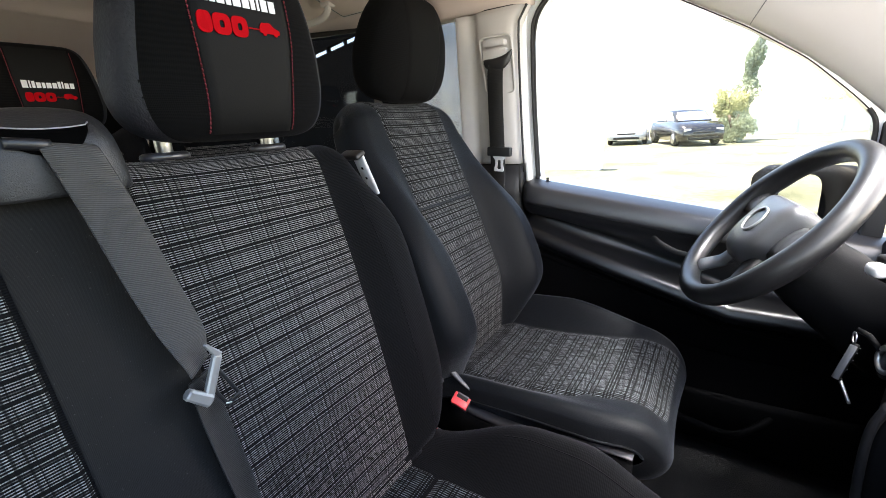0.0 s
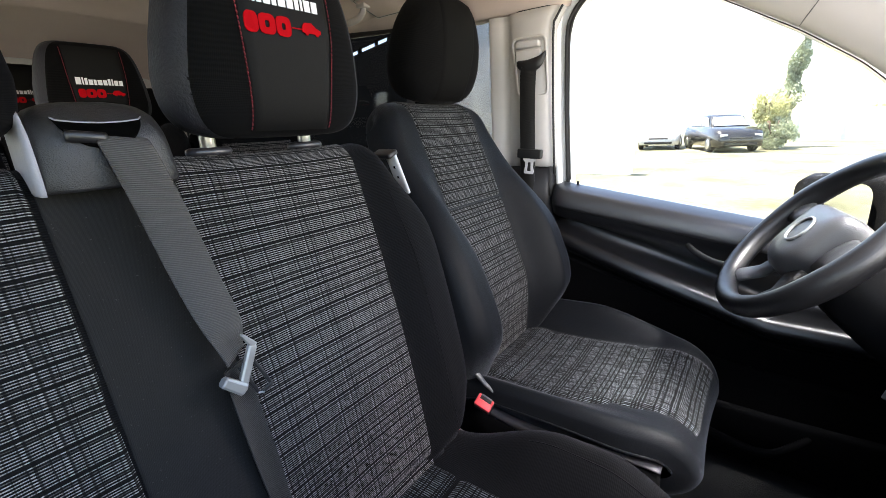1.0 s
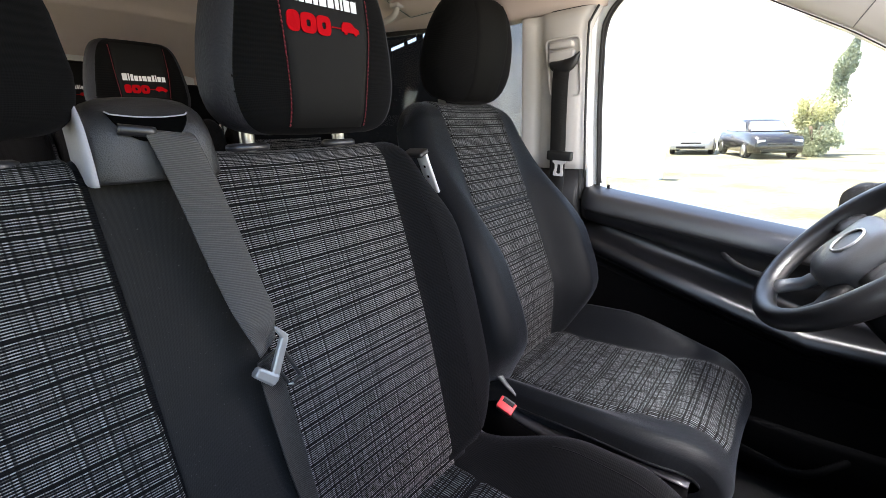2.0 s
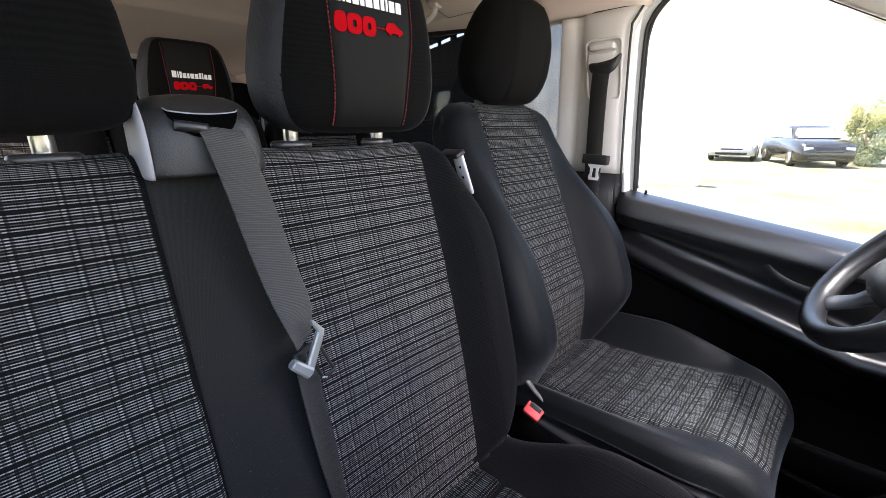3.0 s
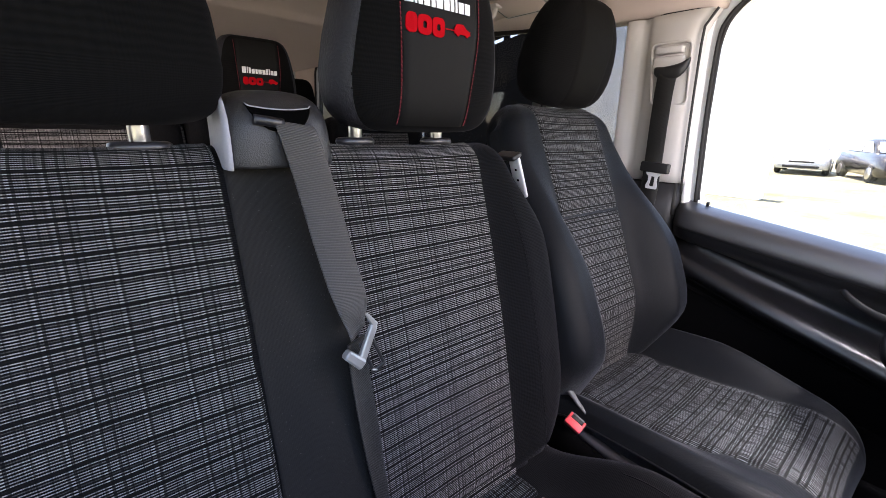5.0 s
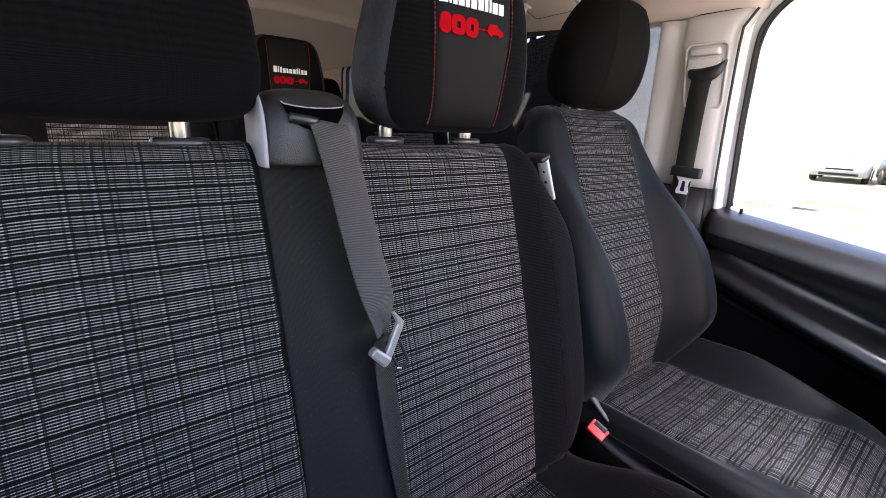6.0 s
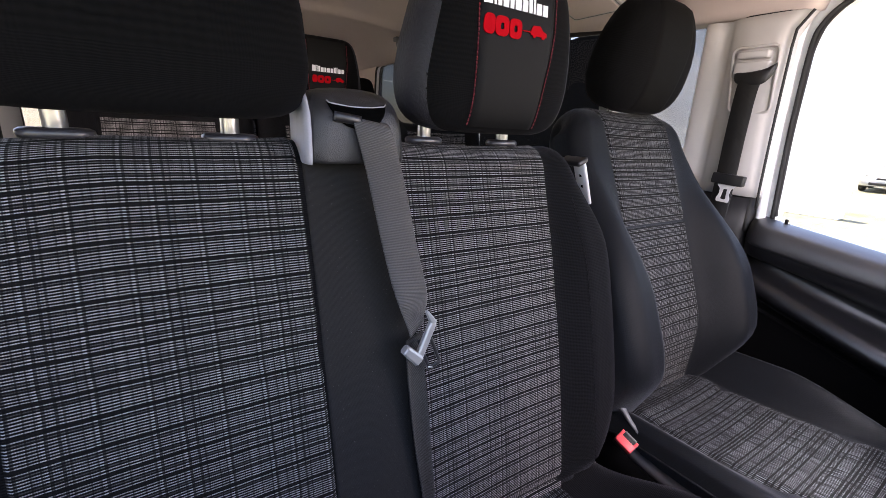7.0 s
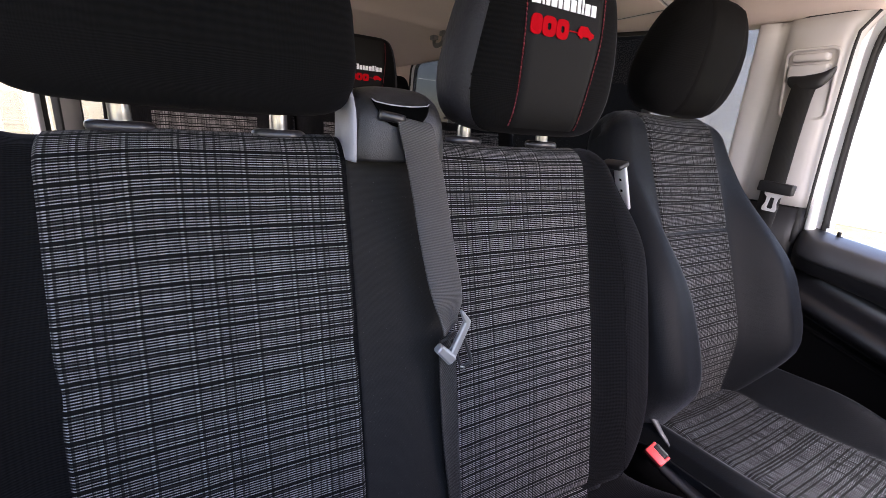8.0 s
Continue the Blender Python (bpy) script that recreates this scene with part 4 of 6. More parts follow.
    tube(bm, pts, 0.0010, n=6)
    part("seam", bm, COVER, c_, "sewn seam along the cushion edge")
    bm = bmesh.new()
    box(bm, -0.76, 0.13, -0.52, 0.02, 0.62, 0.86, 0.02)
    part("base", bm, BLACK, t, "dark plastic seat base")
    headrest(t, (XP - 0.006, 0.025, 1.674), 0.166, 0.062, 0.112, 6, 0.052, 1.5325, 0, post_x=XP, soft=-0.6, panel=False)
    headrest(t, (XM + 0.015, 0.025, 1.673), 0.146, 0.060, 0.114, 6, 0.052, 1.538, 0.0025, post_x=XM)
    belt_outlet(t)
    # silver bracket on the inner flank
    lean = Matrix.Translation((0.118, 0.004, 1.516)) @ Euler((0, radians(-24), 0)).to_matrix().to_4x4()
    bm = bmesh.new()
    box(bm, -0.003, 0.004, -0.002, 0.025, -0.088, 0.0, 0.003, 2, lean)
    br = part("bracket", bm, SILVER, t, "silver metal bracket on the bench flank")
    bm = bmesh.new()
    box(bm, -0.020, 0.006, -0.006, 0.044, -0.002, 0.008, 0.004, 3, lean)
    part("bracket_cap", bm, GLOSS, br, "black plastic cap")
    # Punched holes: only their shade, as small dark patches on the bracket.
    for z in (-0.030, -0.052):
        bm = bmesh.new()
        box(bm, -0.0034, -0.0020, 0.008, 0.013, z, z + 0.005, 0.0002, 1, lean)
        part("hole", bm, RECESS_SHADE, br, "dark patch for the shade in a punched hole")
    return t


def belt_outlet(t):
    cx = -0.321

    def front(z):
        """How far forward the dome's face stands at height z."""
        return -0.0205 - 0.0015 * math.sin(math.pi * min(1.0, (z - 1.508) / 0.05)) + 0.085 * max(0.0, (z - 1.552) / 0.056) ** 2.4 * 0.55

    def ring(z, w):
        yf = front(z)
        loop = rounded([(cx - w, yf + 0.012), (cx - w + 0.014, yf), (cx + w - 0.014, yf), (cx + w, yf + 0.012), (cx + w - 0.002, 0.088), (cx - w + 0.002, 0.088)], 0.010, 4)
        return [(x, y, z) for x, y in loop]

    # one moulded dome with a rounded shoulder
    bm = bmesh.new()
    loft(bm, [ring(z, w) for z, w in ((1.515, 0.0595), (1.5185, 0.0625), (1.526, 0.0620), (1.540, 0.0605), (1.556, 0.0590), (1.568, 0.0575), (1.578, 0.0555), (1.586, 0.0535), (1.592, 0.0495), (1.597, 0.0440), (1.600, 0.0360), (1.6015, 0.024))])
    o = part("belt_outlet", bm, OUTLET, t, "grained dark grey plastic belt outlet with a slot")
    # left flank, flaring back towards the outer seat; light on it painted pale
    bm = bmesh.new()
    rings = []
    for z, k in ((1.513, 0.70), (1.516, 0.95), (1.530, 1.0), (1.550, 0.92), (1.570, 0.74), (1.585, 0.48), (1.594, 0.25)):
        yf = front(z)
        rings.append([(cx - 0.0575, yf + 0.006, z), (cx - 0.0600 - 0.002 * k, yf + 0.0075, z), (cx - 0.0600 - 0.0035 * k, yf + 0.022, z), (cx - 0.0600 - 0.004 * k, yf + 0.045, z), (cx - 0.0600 - 0.004 * k, yf + 0.080, z), (cx - 0.055, yf + 0.085, z)])
    loft(bm, rings)
    part("side_cheek", bm, OUTLET_LIT, o, "plastic side flank, paled as the lit side")
    # the slot: its shade as a dark lens-shaped patch, its upper edge a thin pale lip
    def upper(u):
        return 1.5800 + 0.0035 * u * u + 0.002 * (abs(u) > 0.95)

    def lower(u):
        return upper(u) - 0.0235 * (1 - abs(u) ** 3.0) - 0.001

    bm = bmesh.new()
    grid(bm, lambda u, v: Vector((cx - 0.002 + 0.0365 * u, front(lower(u) + (upper(u) - lower(u)) * v) - 0.0032, lower(u) + (upper(u) - lower(u)) * v)), [-1 + k / 12 for k in range(25)], [k / 6 for k in range(7)])
    ext = bmesh.ops.extrude_face_region(bm, geom=bm.faces[:])
    for g in ext["geom"]:
        if isinstance(g, bmesh.types.BMVert):
            g.co.y += 0.006
    part("slot", bm, RECESS_SHADE, o, "dark patch for the shade in the belt slot")
    # The lip's white highlight, drawn as a thin pale tube.
    bm = bmesh.new()
    tube(bm, [(cx - 0.002 + 0.037 * u, front(upper(u)) - 0.0036, upper(u)) for u in [-1 + k / 12 for k in range(25)]], 0.0008, n=8)
    part("slot_lip", bm, OUTLET_LIT, o, "moulded slot lip, paled for its highlight")
    # Added short tube in place of the slot's lit inner wall.
    bm = bmesh.new()
    pts = [(cx - 0.034 + 0.032 * u, front(1.566) - 0.0030 - 0.002 * math.sin(math.pi * u), 1.5685 - 0.004 * u) for u in [k / 8 for k in range(9)]]
    tube(bm, pts, 0.0030, 0.0055, n=12)
    part("slot_inner_wall", bm, GLOSS, o, "smooth inner wall of the slot, added as a tube")


bench()


def driver_seat():
    t = thing("driver_seat", XD, -0.25, 0.62, "single driver's seat in charcoal and plaid woven fabric", "van seat")

    def relief(x, s):
        k = abs(x - XD)
        h = half(s)
        bol = 0.082 * (1 - smooth01(0.30, 0.64, s)) * smooth01(0.03, 0.17, s)
        d = bol * smooth01(h - 0.008, h + 0.068, k)
        d -= 0.075 * (1 - smooth01(-0.02, 0.24, s)) * (1 - 0.5 * smooth01(h - 0.01, h + 0.05, k))
        if k < h:
            d -= 0.005 * (1 - (k / h) ** 2)
        return d

    half = lambda s: 0.126 - 0.012 * smooth01(0.55, 0.1, s)

    def wide(s):
        w = 0.262 + 0.006 * math.sin(math.pi * min(1, s / 0.5)) - 0.030 * smooth01(0.30, 0.56, s) - 0.02 * smooth01(0.58, 0.69, s)
        round_off = min(1.0, max(0.0, (0.22 - s) / 0.20))
        w -= 0.19 * (1 - math.sqrt(1 - round_off**2))
        return w - 0.075 * smooth01(0.665, 0.80, s) + 0.05 * smooth01(0.86, 1.1, s)

    back = Pad((-0.150, 0.95), (0.105, 1.578), 0.068, relief, lambda s: XD - wide(s) - 0.004 * smooth01(0.45, 0.66, s) - 0.040 * smooth01(0.66, 0.80, s), lambda s: XD + wide(s), 0.95, 0.006, edge=0.048)
    bm = bmesh.new()
    back.body(bm, 80, 72)
    b = part("backrest", bm, SMOOTH, t)
    bm = bmesh.new()
    back.panel(bm, lambda s: XD - half(s), lambda s: XD + half(s), 0.02, 0.768, 0.004, 26, 90, ((0.455, 0.006, 0.005), (0.03, 0.01, 0.004)))
    part("plaid_panel", bm, PLAID_BACK, b, "black and white plaid woven panel")

    def crelief(x, s):
        s -= 0.045
        k = abs(x - XD)
        bol = (0.080 if x > XD else 0.030) * smooth01(-0.02, 0.08, s) * (1 - 0.88 * smooth01(0.20, 0.45, s))
        d = bol * smooth01(0.140, 0.195, k)
        if k < 0.14:
            d -= 0.006 * (1 - (k / 0.14) ** 2)
        d += 0.012 * smooth01(0.2, 0.42, s)
        # padded roll at the rear
        d += (1 - smooth01(0.13, 0.17, k)) * 0.005 * math.exp(-(((s - 0.075) / 0.035) ** 2))
        return d

    cw = lambda s: 0.216 + 0.006 * math.sin(math.pi * min(1, s / 0.54)) - 0.050 * smooth01(0.40, 0.66, s)
    cush = Pad((0.005, 0.9768), (-0.450, 1.010), 0.080, crelief, lambda s: XD - cw(s) + 0.012, lambda s: XD + cw(s), 0.9, 0.0, up=False, edge=0.032, drop=0.050)
    bm = bmesh.new()
    cush.body(bm, 120, 100)
    c = part("cushion", bm, SMOOTH, t)
    bm = bmesh.new()
    cush.panel(bm, lambda s: XD - 0.153 + 0.053 * smooth01(0.26, 0.60, s), lambda s: XD + 0.140 + 0.01 * smooth01(0.35, 0.55, s), 0.02, 0.535, 0.0055, 30, 130, ((0.165, 0.010, 0.0042), (0.39, 0.013, 0.0034)), 0.0055)
    part("plaid_panel", bm, PLAID_SEAT, c, "black and white plaid woven panel")
    # tucked-in lower side panels under a sewn edge
    for s in (-1, 1):
        rows = []
        for k in range(41):
            q = 0.05 + (cush.length - 0.05 + cush.arc * 0.45) * k / 40
            rows.append(cush.point(cush.left(q) if s < 0 else cush.right(q), q))
        bm = bmesh.new()
        loft(bm, [[p + Vector((-s * 0.003, 0, 0.004)), p + Vector((-s * 0.014, 0.002, -0.012)), Vector((p.x - s * 0.020, p.y + 0.006, min(p.z - 0.02, 0.945))), Vector((p.x - s * 0.034, p.y + 0.01, min(p.z - 0.02, 0.92)))] for p in rows], closed=False)
        sp = part("side_panel", bm, SMOOTH, c, "charcoal fabric lower side of the cushion")
        bm = bmesh.new()
        tube(bm, [p + Vector((s * 0.0005, 0, 0)) for p in rows], 0.0022, n=8)
        part("piping", bm, SMOOTH, sp)
    headrest(t, (XD + 0.020, 0.138, 1.742), 0.148, 0.072, 0.122, 12, 0.168, 1.638, 0, panel=True, collar=True, soft=1.0)
    # plastic flank covers: a grey lip over a dark skirt
    for s in (-1, 1):
        lip, skirt = [], []
        for k in range(25):
            f = k / 24
            y = -0.03 - 0.455 * f
            top = 1.012 - 0.062 * smooth01(0.0, 0.25, f) - 0.018 * math.sin(math.pi * min(1.0, max(0.0, (f - 0.12) / 0.62))) + 0.006 * smooth01(0.6, 0.9, f)
            w = 0.005 + 0.004 * (1 - smooth01(0, 0.12, f)) * 3 - 0.0015 * smooth01(0.45, 1.0, f)
            thin = 1 - 0.85 * smooth01(0.55, 1.0, f)
            x0 = XD + s * 0.196
            lip.append([(x0 - s * 0.03, y, top - 0.006), (x0 - s * 0.03, y, top - 0.002), (x0 + s * w * 0.7, y, top + 0.001), (x0 + s * w, y, top - (0.006 + w * 0.4) * thin), (x0 + s * w * 0.9, y, top - 0.016 * thin)])
            skirt.append([(x0 - s * 0.01, y, top - 0.010), (x0 + s * w * 0.85, y, top - 0.012), (x0 + s * (w * 0.85 + 0.004), y, top - 0.07), (x0, y, 0.80), (x0 - s * 0.02, y, 0.80)])
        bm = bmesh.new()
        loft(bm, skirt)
        sk = part("flank_cover", bm, FOOTWELL_SHADE, t, "plastic seat side cover, blackened for the footwell shade")
        bm = bmesh.new()
        loft(bm, lip)
        part("lip", bm, FLANKGREY, sk, "smooth grey plastic lip")
        # slim hinge cover running down into the lip
        bm = bmesh.new()
        loft(bm, [[(XD + s * (0.207 + dx * k), y, z + dz * k) for dx, dz in ((-0.012, 0.008), (0.0, 0.008), (0.004, 0.0), (0.001, -0.009), (-0.012, -0.009))] for y, z, k in ((-0.066, 1.052, 0.6), (-0.074, 1.047, 1.0), (-0.090, 1.040, 0.9), (-0.108, 1.024, 0.7), (-0.128, 1.008, 0.5), (-0.150, 0.996, 0.3))])
        part("hinge_cover", bm, GREYTRIM, t, "slim grey plastic hinge cover")
    bm = bmesh.new()
    box(bm, XD - 0.16, XD + 0.16, -0.44, 0.0, 0.62, 0.90, 0.03)
    part("base", bm, BLACK, t, "dark plastic seat box")
    return t


driver_seat()

# ---- belts ----
def middle_belt():
    t = thing("seat_belt", -0.27, -0.09, 1.28, "grey webbing seat belt with a hanging metal latch plate", "seat belt")
    pts = spline([(-0.311, -0.008, 1.568), (-0.3095, -0.0265, 1.558), (-0.300, -0.045, 1.50), (-0.288, -0.062, 1.42), (-0.276, -0.078, 1.35), (-0.272, -0.086, 1.312)], 8)
    n = len(pts)
    sides = []
    for k in range(n):
        f = k / (n - 1)
        g = smooth01(0.72, 1.0, f)
        sides.append(Vector((0.0235 * (1 - 0.35 * g), -0.002 + 0.012 * g, -0.004 + 0.008 * g)))
    bm = bmesh.new()
    ribbon(bm, pts, sides)
    part("webbing", bm, BELT, t)
    pts = spline([(-0.273, -0.082, 1.30), (-0.270, -0.086, 1.24), (-0.262, -0.098, 1.14), (-0.250, -0.112, 1.04), (-0.245, -0.12, 0.96)], 8)
    bm = bmesh.new()
    ribbon(bm, pts, [Vector((0.017, 0.008, 0.0))] * len(pts))
    part("lower_webbing", bm, BELT_DARK, t, "dark lower belt webbing seen edge on")
    # latch plate: a thick bar with turned ends, and a tongue with its slot
    lo, hi = Vector((-0.279, -0.102, 1.278)), Vector((-0.2565, -0.098, 1.323))
    way = (hi - lo).normalized()
    out = Vector((0.0, -1.0, 0.0))
    side = way.cross(out).normalized()

    def bar(bm, a, b, w0, w1, t0, t1):
        d = (b - a).normalized()
        sd = d.cross(out).normalized()
        rings = []
        for f in (0.0, 0.06, 0.5, 0.94, 1.0):
            p_ = a.lerp(b, f)
            q = 0.75 if f in (0.0, 1.0) else 1.0
            w, th = (w0 + (w1 - w0) * f) * q, (t0 + (t1 - t0) * f) * q
            rings.append([p_ + sd * (w * e) + out * (th * g) for e, g in ((-1, -0.6), (-1, 0.6), (-0.6, 1), (0.6, 1), (1, 0.6), (1, -0.6), (0.6, -1), (-0.6, -1))])
        loft(bm, rings)

    bm = bmesh.new()
    bar(bm, lo - way * 0.004, hi + way * 0.002, 0.0055, 0.0050, 0.0045, 0.004)
    lp = part("latch_plate", bm, LATCH, t, "grey steel latch plate", smooth=False)
    bm = bmesh.new()
    bar(bm, lo + Vector((0.002, 0.0, -0.002)), Vector((-0.2975, -0.100, 1.2965)), 0.0075, 0.0060, 0.007, 0.006)
    part("plate_end", bm, LATCH, lp, smooth=False)
    bm = bmesh.new()
    bar(bm, hi + Vector((0.002, 0, -0.001)), Vector((-0.2665, -0.098, 1.341)), 0.0045, 0.0018, 0.004, 0.003)
    part("plate_end", bm, LATCH, lp, smooth=False)
    bm = bmesh.new()
    a, b = Vector((-0.2655, -0.092, 1.302)), Vector((-0.249, -0.096, 1.258))
    d = (b - a).normalized()
    sd = d.cross(out).normalized()
    for e in (-1, 1):
        bar(bm, a + sd * (0.0085 * e), b + sd * (0.0085 * e), 0.0022, 0.0022, 0.0012, 0.0012)
    bar(bm, b - sd * 0.010, b + sd * 0.010, 0.0030, 0.0030, 0.0013, 0.0013)
    tg = part("tongue", bm, GLOSS, lp, "dark belt tongue with a slot")
    bm = bmesh.new()
    bar(bm, b + sd * 0.004 + out * 0.001 + d * 0.001, b + sd * 0.0095 + out * 0.001 - d * 0.004, 0.0012, 0.0012, 0.001, 0.001)
    part("tip", bm, CHROME, tg, "bright worn steel tip")
    return t


middle_belt()


def driver_belt():
    t = thing("seat_belt", 0.77, 0.03, 1.45, "dark webbing seat belt hanging from its pillar guide", "seat belt")
    bm = bmesh.new()
    pts = spline([(0.757, 0.030, 1.730), (0.750, 0.036, 1.70), (0.757, 0.040, 1.60), (0.765, 0.041, 1.47), (0.772, 0.046, 1.36), (0.78, 0.075, 1.15), (0.78, 0.085, 0.95)], 8)
    ribbon(bm, pts, [Vector((-0.004, 0.0235, 0.003))] * len(pts))
    part("webbing", bm, BELT_DARK, t)
    bm = bmesh.new()
    loop = spline([(0.766, -0.010, 1.752), (0.760, -0.004, 1.738), (0.755, 0.012, 1.726), (0.754, 0.045, 1.722), (0.756, 0.070, 1.728), (0.76, 0.076, 1.736)], 6)
    rings = []
    for k, p in enumerate(loop):
        f = k / (len(loop) - 1)
        rz = 0.002 + 0.0165 * math.sin(math.pi * min(1.0, 0.08 + f * 0.95)) ** 0.7
        rings.append([p + Vector((0.007 * math.cos(a), 0, rz * math.sin(a) + rz * 0.05)) for a in [2 * math.pi * i / 12 for i in range(12)]])
    loft(bm, rings)
    part("guide", bm, BLACK, t, "black plastic belt guide")
    bm = bmesh.new()
    m = Matrix.Translation((0.758, 0.030, 1.468)) @ Matrix.Rotation(radians(3), 4, "X")
    box(bm, -0.010, 0.010, -0.040, 0.040, -0.014, 0.014, 0.004, 3, m)
    lp = part("latch_plate", bm, BLACK, t, "black plastic latch plate")
    bm = bmesh.new()
    # a waisted tongue, wide at its root and foot, with a long slot
    edge = [(-0.022, -0.012), (-0.021, -0.019), (-0.0135, -0.026), (-0.0125, -0.040), (-0.0165, -0.052), (-0.0160, -0.060), (-0.0135, -0.062), (0.0135, -0.062), (0.0160, -0.060), (0.0165, -0.052), (0.0125, -0.040), (0.0135, -0.026), (0.021, -0.019), (0.022, -0.012)]
    hole = [(-0.0048, -0.026), (-0.0055, -0.034), (-0.0060, -0.044), (-0.0070, -0.052), (-0.0045, -0.055), (0.0045, -0.055), (0.0070, -0.052), (0.0060, -0.044), (0.0055, -0.034), (0.0048, -0.026)]
    loops = []
    for ring in (edge, hole):
        vs = [bm.verts.new((-0.0015, y, z)) for y, z in ring]
        loops += [bm.edges.new((vs[q], vs[(q + 1) % len(vs)])) for q in range(len(vs))]
    bmesh.ops.triangle_fill(bm, use_beauty=True, use_dissolve=False, edges=loops)
    ext = bmesh.ops.extrude_face_region(bm, geom=bm.faces[:])
    for g in ext["geom"]:
        if isinstance(g, bmesh.types.BMVert):
            g.co.x += 0.003
    for q in bm.verts:
        q.co = m @ q.co
    part("tongue", bm, SILVER, lp, "bright steel belt tongue with a slot", smooth=False)
    return t


driver_belt()


def buckle(x, y, z):
    t = thing("belt_buckle", x, y, z - 0.06, "black belt buckle with a red release button", "belt buckle", "belt buckles between the seats")
    # end face turned up and forwards; u along the slot, v across it
    n = Vector((-0.56, -0.38, 0.66)).normalized()
    u = Vector((0.31, -0.76, -0.57))
    u = (u - n * u.dot(n)).normalized()
    v = n.cross(u).normalized()
    if v.z > 0:
        v = -v
    m = Matrix((u, v, n)).transposed().to_4x4() @ Matrix.Scale(0.84, 4)
    m.translation = (x, y, z)
    bm = bmesh.new()
    box(bm, -0.0225, 0.0225, -0.013, 0.017, -0.075, -0.002, 0.005, 3, m)
    part("housing", bm, BLACK, t)
    # the button frames the tongue slot along its upper side
    bm = bmesh.new()
    box(bm, -0.0215, 0.0215, -0.0005, 0.0180, -0.026, 0.0045, 0.0030, 3, m)
    box(bm, -0.0215, -0.0150, -0.0115, 0.0020, -0.026, 0.0040, 0.0020, 2, m)
    box(bm, 0.0150, 0.0215, -0.0115, 0.0020, -0.026, 0.0040, 0.0020, 2, m)
    part("button", bm, BUCKLE_RED, t, "bright red release button")
    bm = bmesh.new()
    box(bm, -0.0150, 0.0150, -0.0105, 0.0, -0.012, 0.0008, 0.001, 1, m)
    part("slot", bm, RUBBER, t, "dark tongue slot")
    bm = bmesh.new()
    box(bm, -0.0150, 0.0150, -0.0135, -0.0100, -0.012, 0.0022, 0.001, 2, m)
    part("slot_lip", bm, GREYTRIM, t, "grey worn slot edge")
    return t


buckle(0.168, -0.156, 1.002)
buckle(0.136, -0.118, 0.918)


# ---- steering wheel and dashboard ----
def steering():
    c = Vector((0.505, -0.645, 1.344))
    nrm = Vector((-0.160, 0.750, 0.642)).normalized()
    ex = nrm.cross(Vector((0, 0, 1))).normalized()
    ex = -ex if ex.x < 0 else ex
    ey = nrm.cross(ex).normalized()  # towards the top of the wheel
    if ey.z < 0:
        ey = -ey
    t = thing("steering_wheel", c.x, c.y, c.z, "dark grey leather-rimmed four-spoke steering wheel", "steering wheel")

    def at(u, v, w=0.0):
        return c + ex * u + ey * v + nrm * w

    R = 0.174
    bm = bmesh.new()
    pts = [at(R * math.cos(a), R * math.sin(a), 0.0) for a in [2 * math.pi * k / 72 for k in range(72)]]
    rings = []
    for k, p in enumerate(pts):
        out = (p - c).normalized()
        a = 2 * math.pi * k / 72
        fat = 1.0 + 0.12 * max(0.0, math.cos(2 * a - 0.6)) ** 4
        rings.append([p + out * (0.0190 * fat * math.cos(q)) + nrm * (0.0205 * fat * math.sin(q)) for q in [2 * math.pi * i / 16 for i in range(16)]])
    rings.append(rings[0])
    loft(bm, rings, True, False)
    rim = part("rim", bm, LEATHER, t, weld=True)
    bm = bmesh.new()
    tube(bm, [at((R - 0.0135) * math.cos(a), (R - 0.0135) * math.sin(a), 0.010) for a in [2 * math.pi * k / 96 for k in range(96)]], 0.0012, n=6, closed=True)
    part("rim_seam", bm, BLACK, rim, "sewn seam round the rim")
    # hub pad
    bm = bmesh.new()
    rings = []
    base = rounded([(-0.068, 0.058), (0.088, 0.058), (0.080, -0.045), (0.034, -0.082), (-0.030, -0.082), (-0.062, -0.045)], 0.030, 6)
    for s, w in ((0.86, -0.045), (1.0, -0.030), (1.02, -0.005), (0.97, 0.016), (0.86, 0.027), (0.55, 0.033), (0.15, 0.035)):
        rings.append([at(u * s, v * s, w - 0.012) for u, v in base])
    loft(bm, rings)
    hub = part("hub", bm, HUBPAD, t, "grained dark plastic hub pad")
    bm = bmesh.new()
    tube(bm, [at(0.026 * math.cos(a), 0.026 * math.sin(a) - 0.004, 0.0245) for a in [2 * math.pi * k / 40 for k in range(40)]], 0.0022, n=8, closed=True)
    part("badge", bm, LATCH, hub, "plain silver ring badge")
    for u0, v0, u1, v1, wide in ((-0.055, -0.004, -0.162, 0.004, 0.032), (0.07, 0.020, 0.160, 0.026, 0.024), (-0.040, -0.06, -0.078, -0.144, 0.018), (0.040, -0.06, 0.078, -0.144, 0.018)):
        bm = bmesh.new()
        p0, p1 = at(u0, v0, -0.020), at(u1, v1, -0.004)
        mid = (p0 + p1) / 2 - nrm * 0.010
        d = (p1 - p0).normalized()
        side = d.cross(nrm).normalized()
        rings = []
        for p, s in ((p0, 1.25), ((p0 + mid) / 2, 1.05), (mid, 1.0), ((mid + p1) / 2, 1.05), (p1, 1.3)):
            rings.append([p + side * (wide * s * math.cos(q)) + nrm * (0.011 * math.sin(q)) for q in [2 * math.pi * i / 14 for i in range(14)]])
        loft(bm, rings)
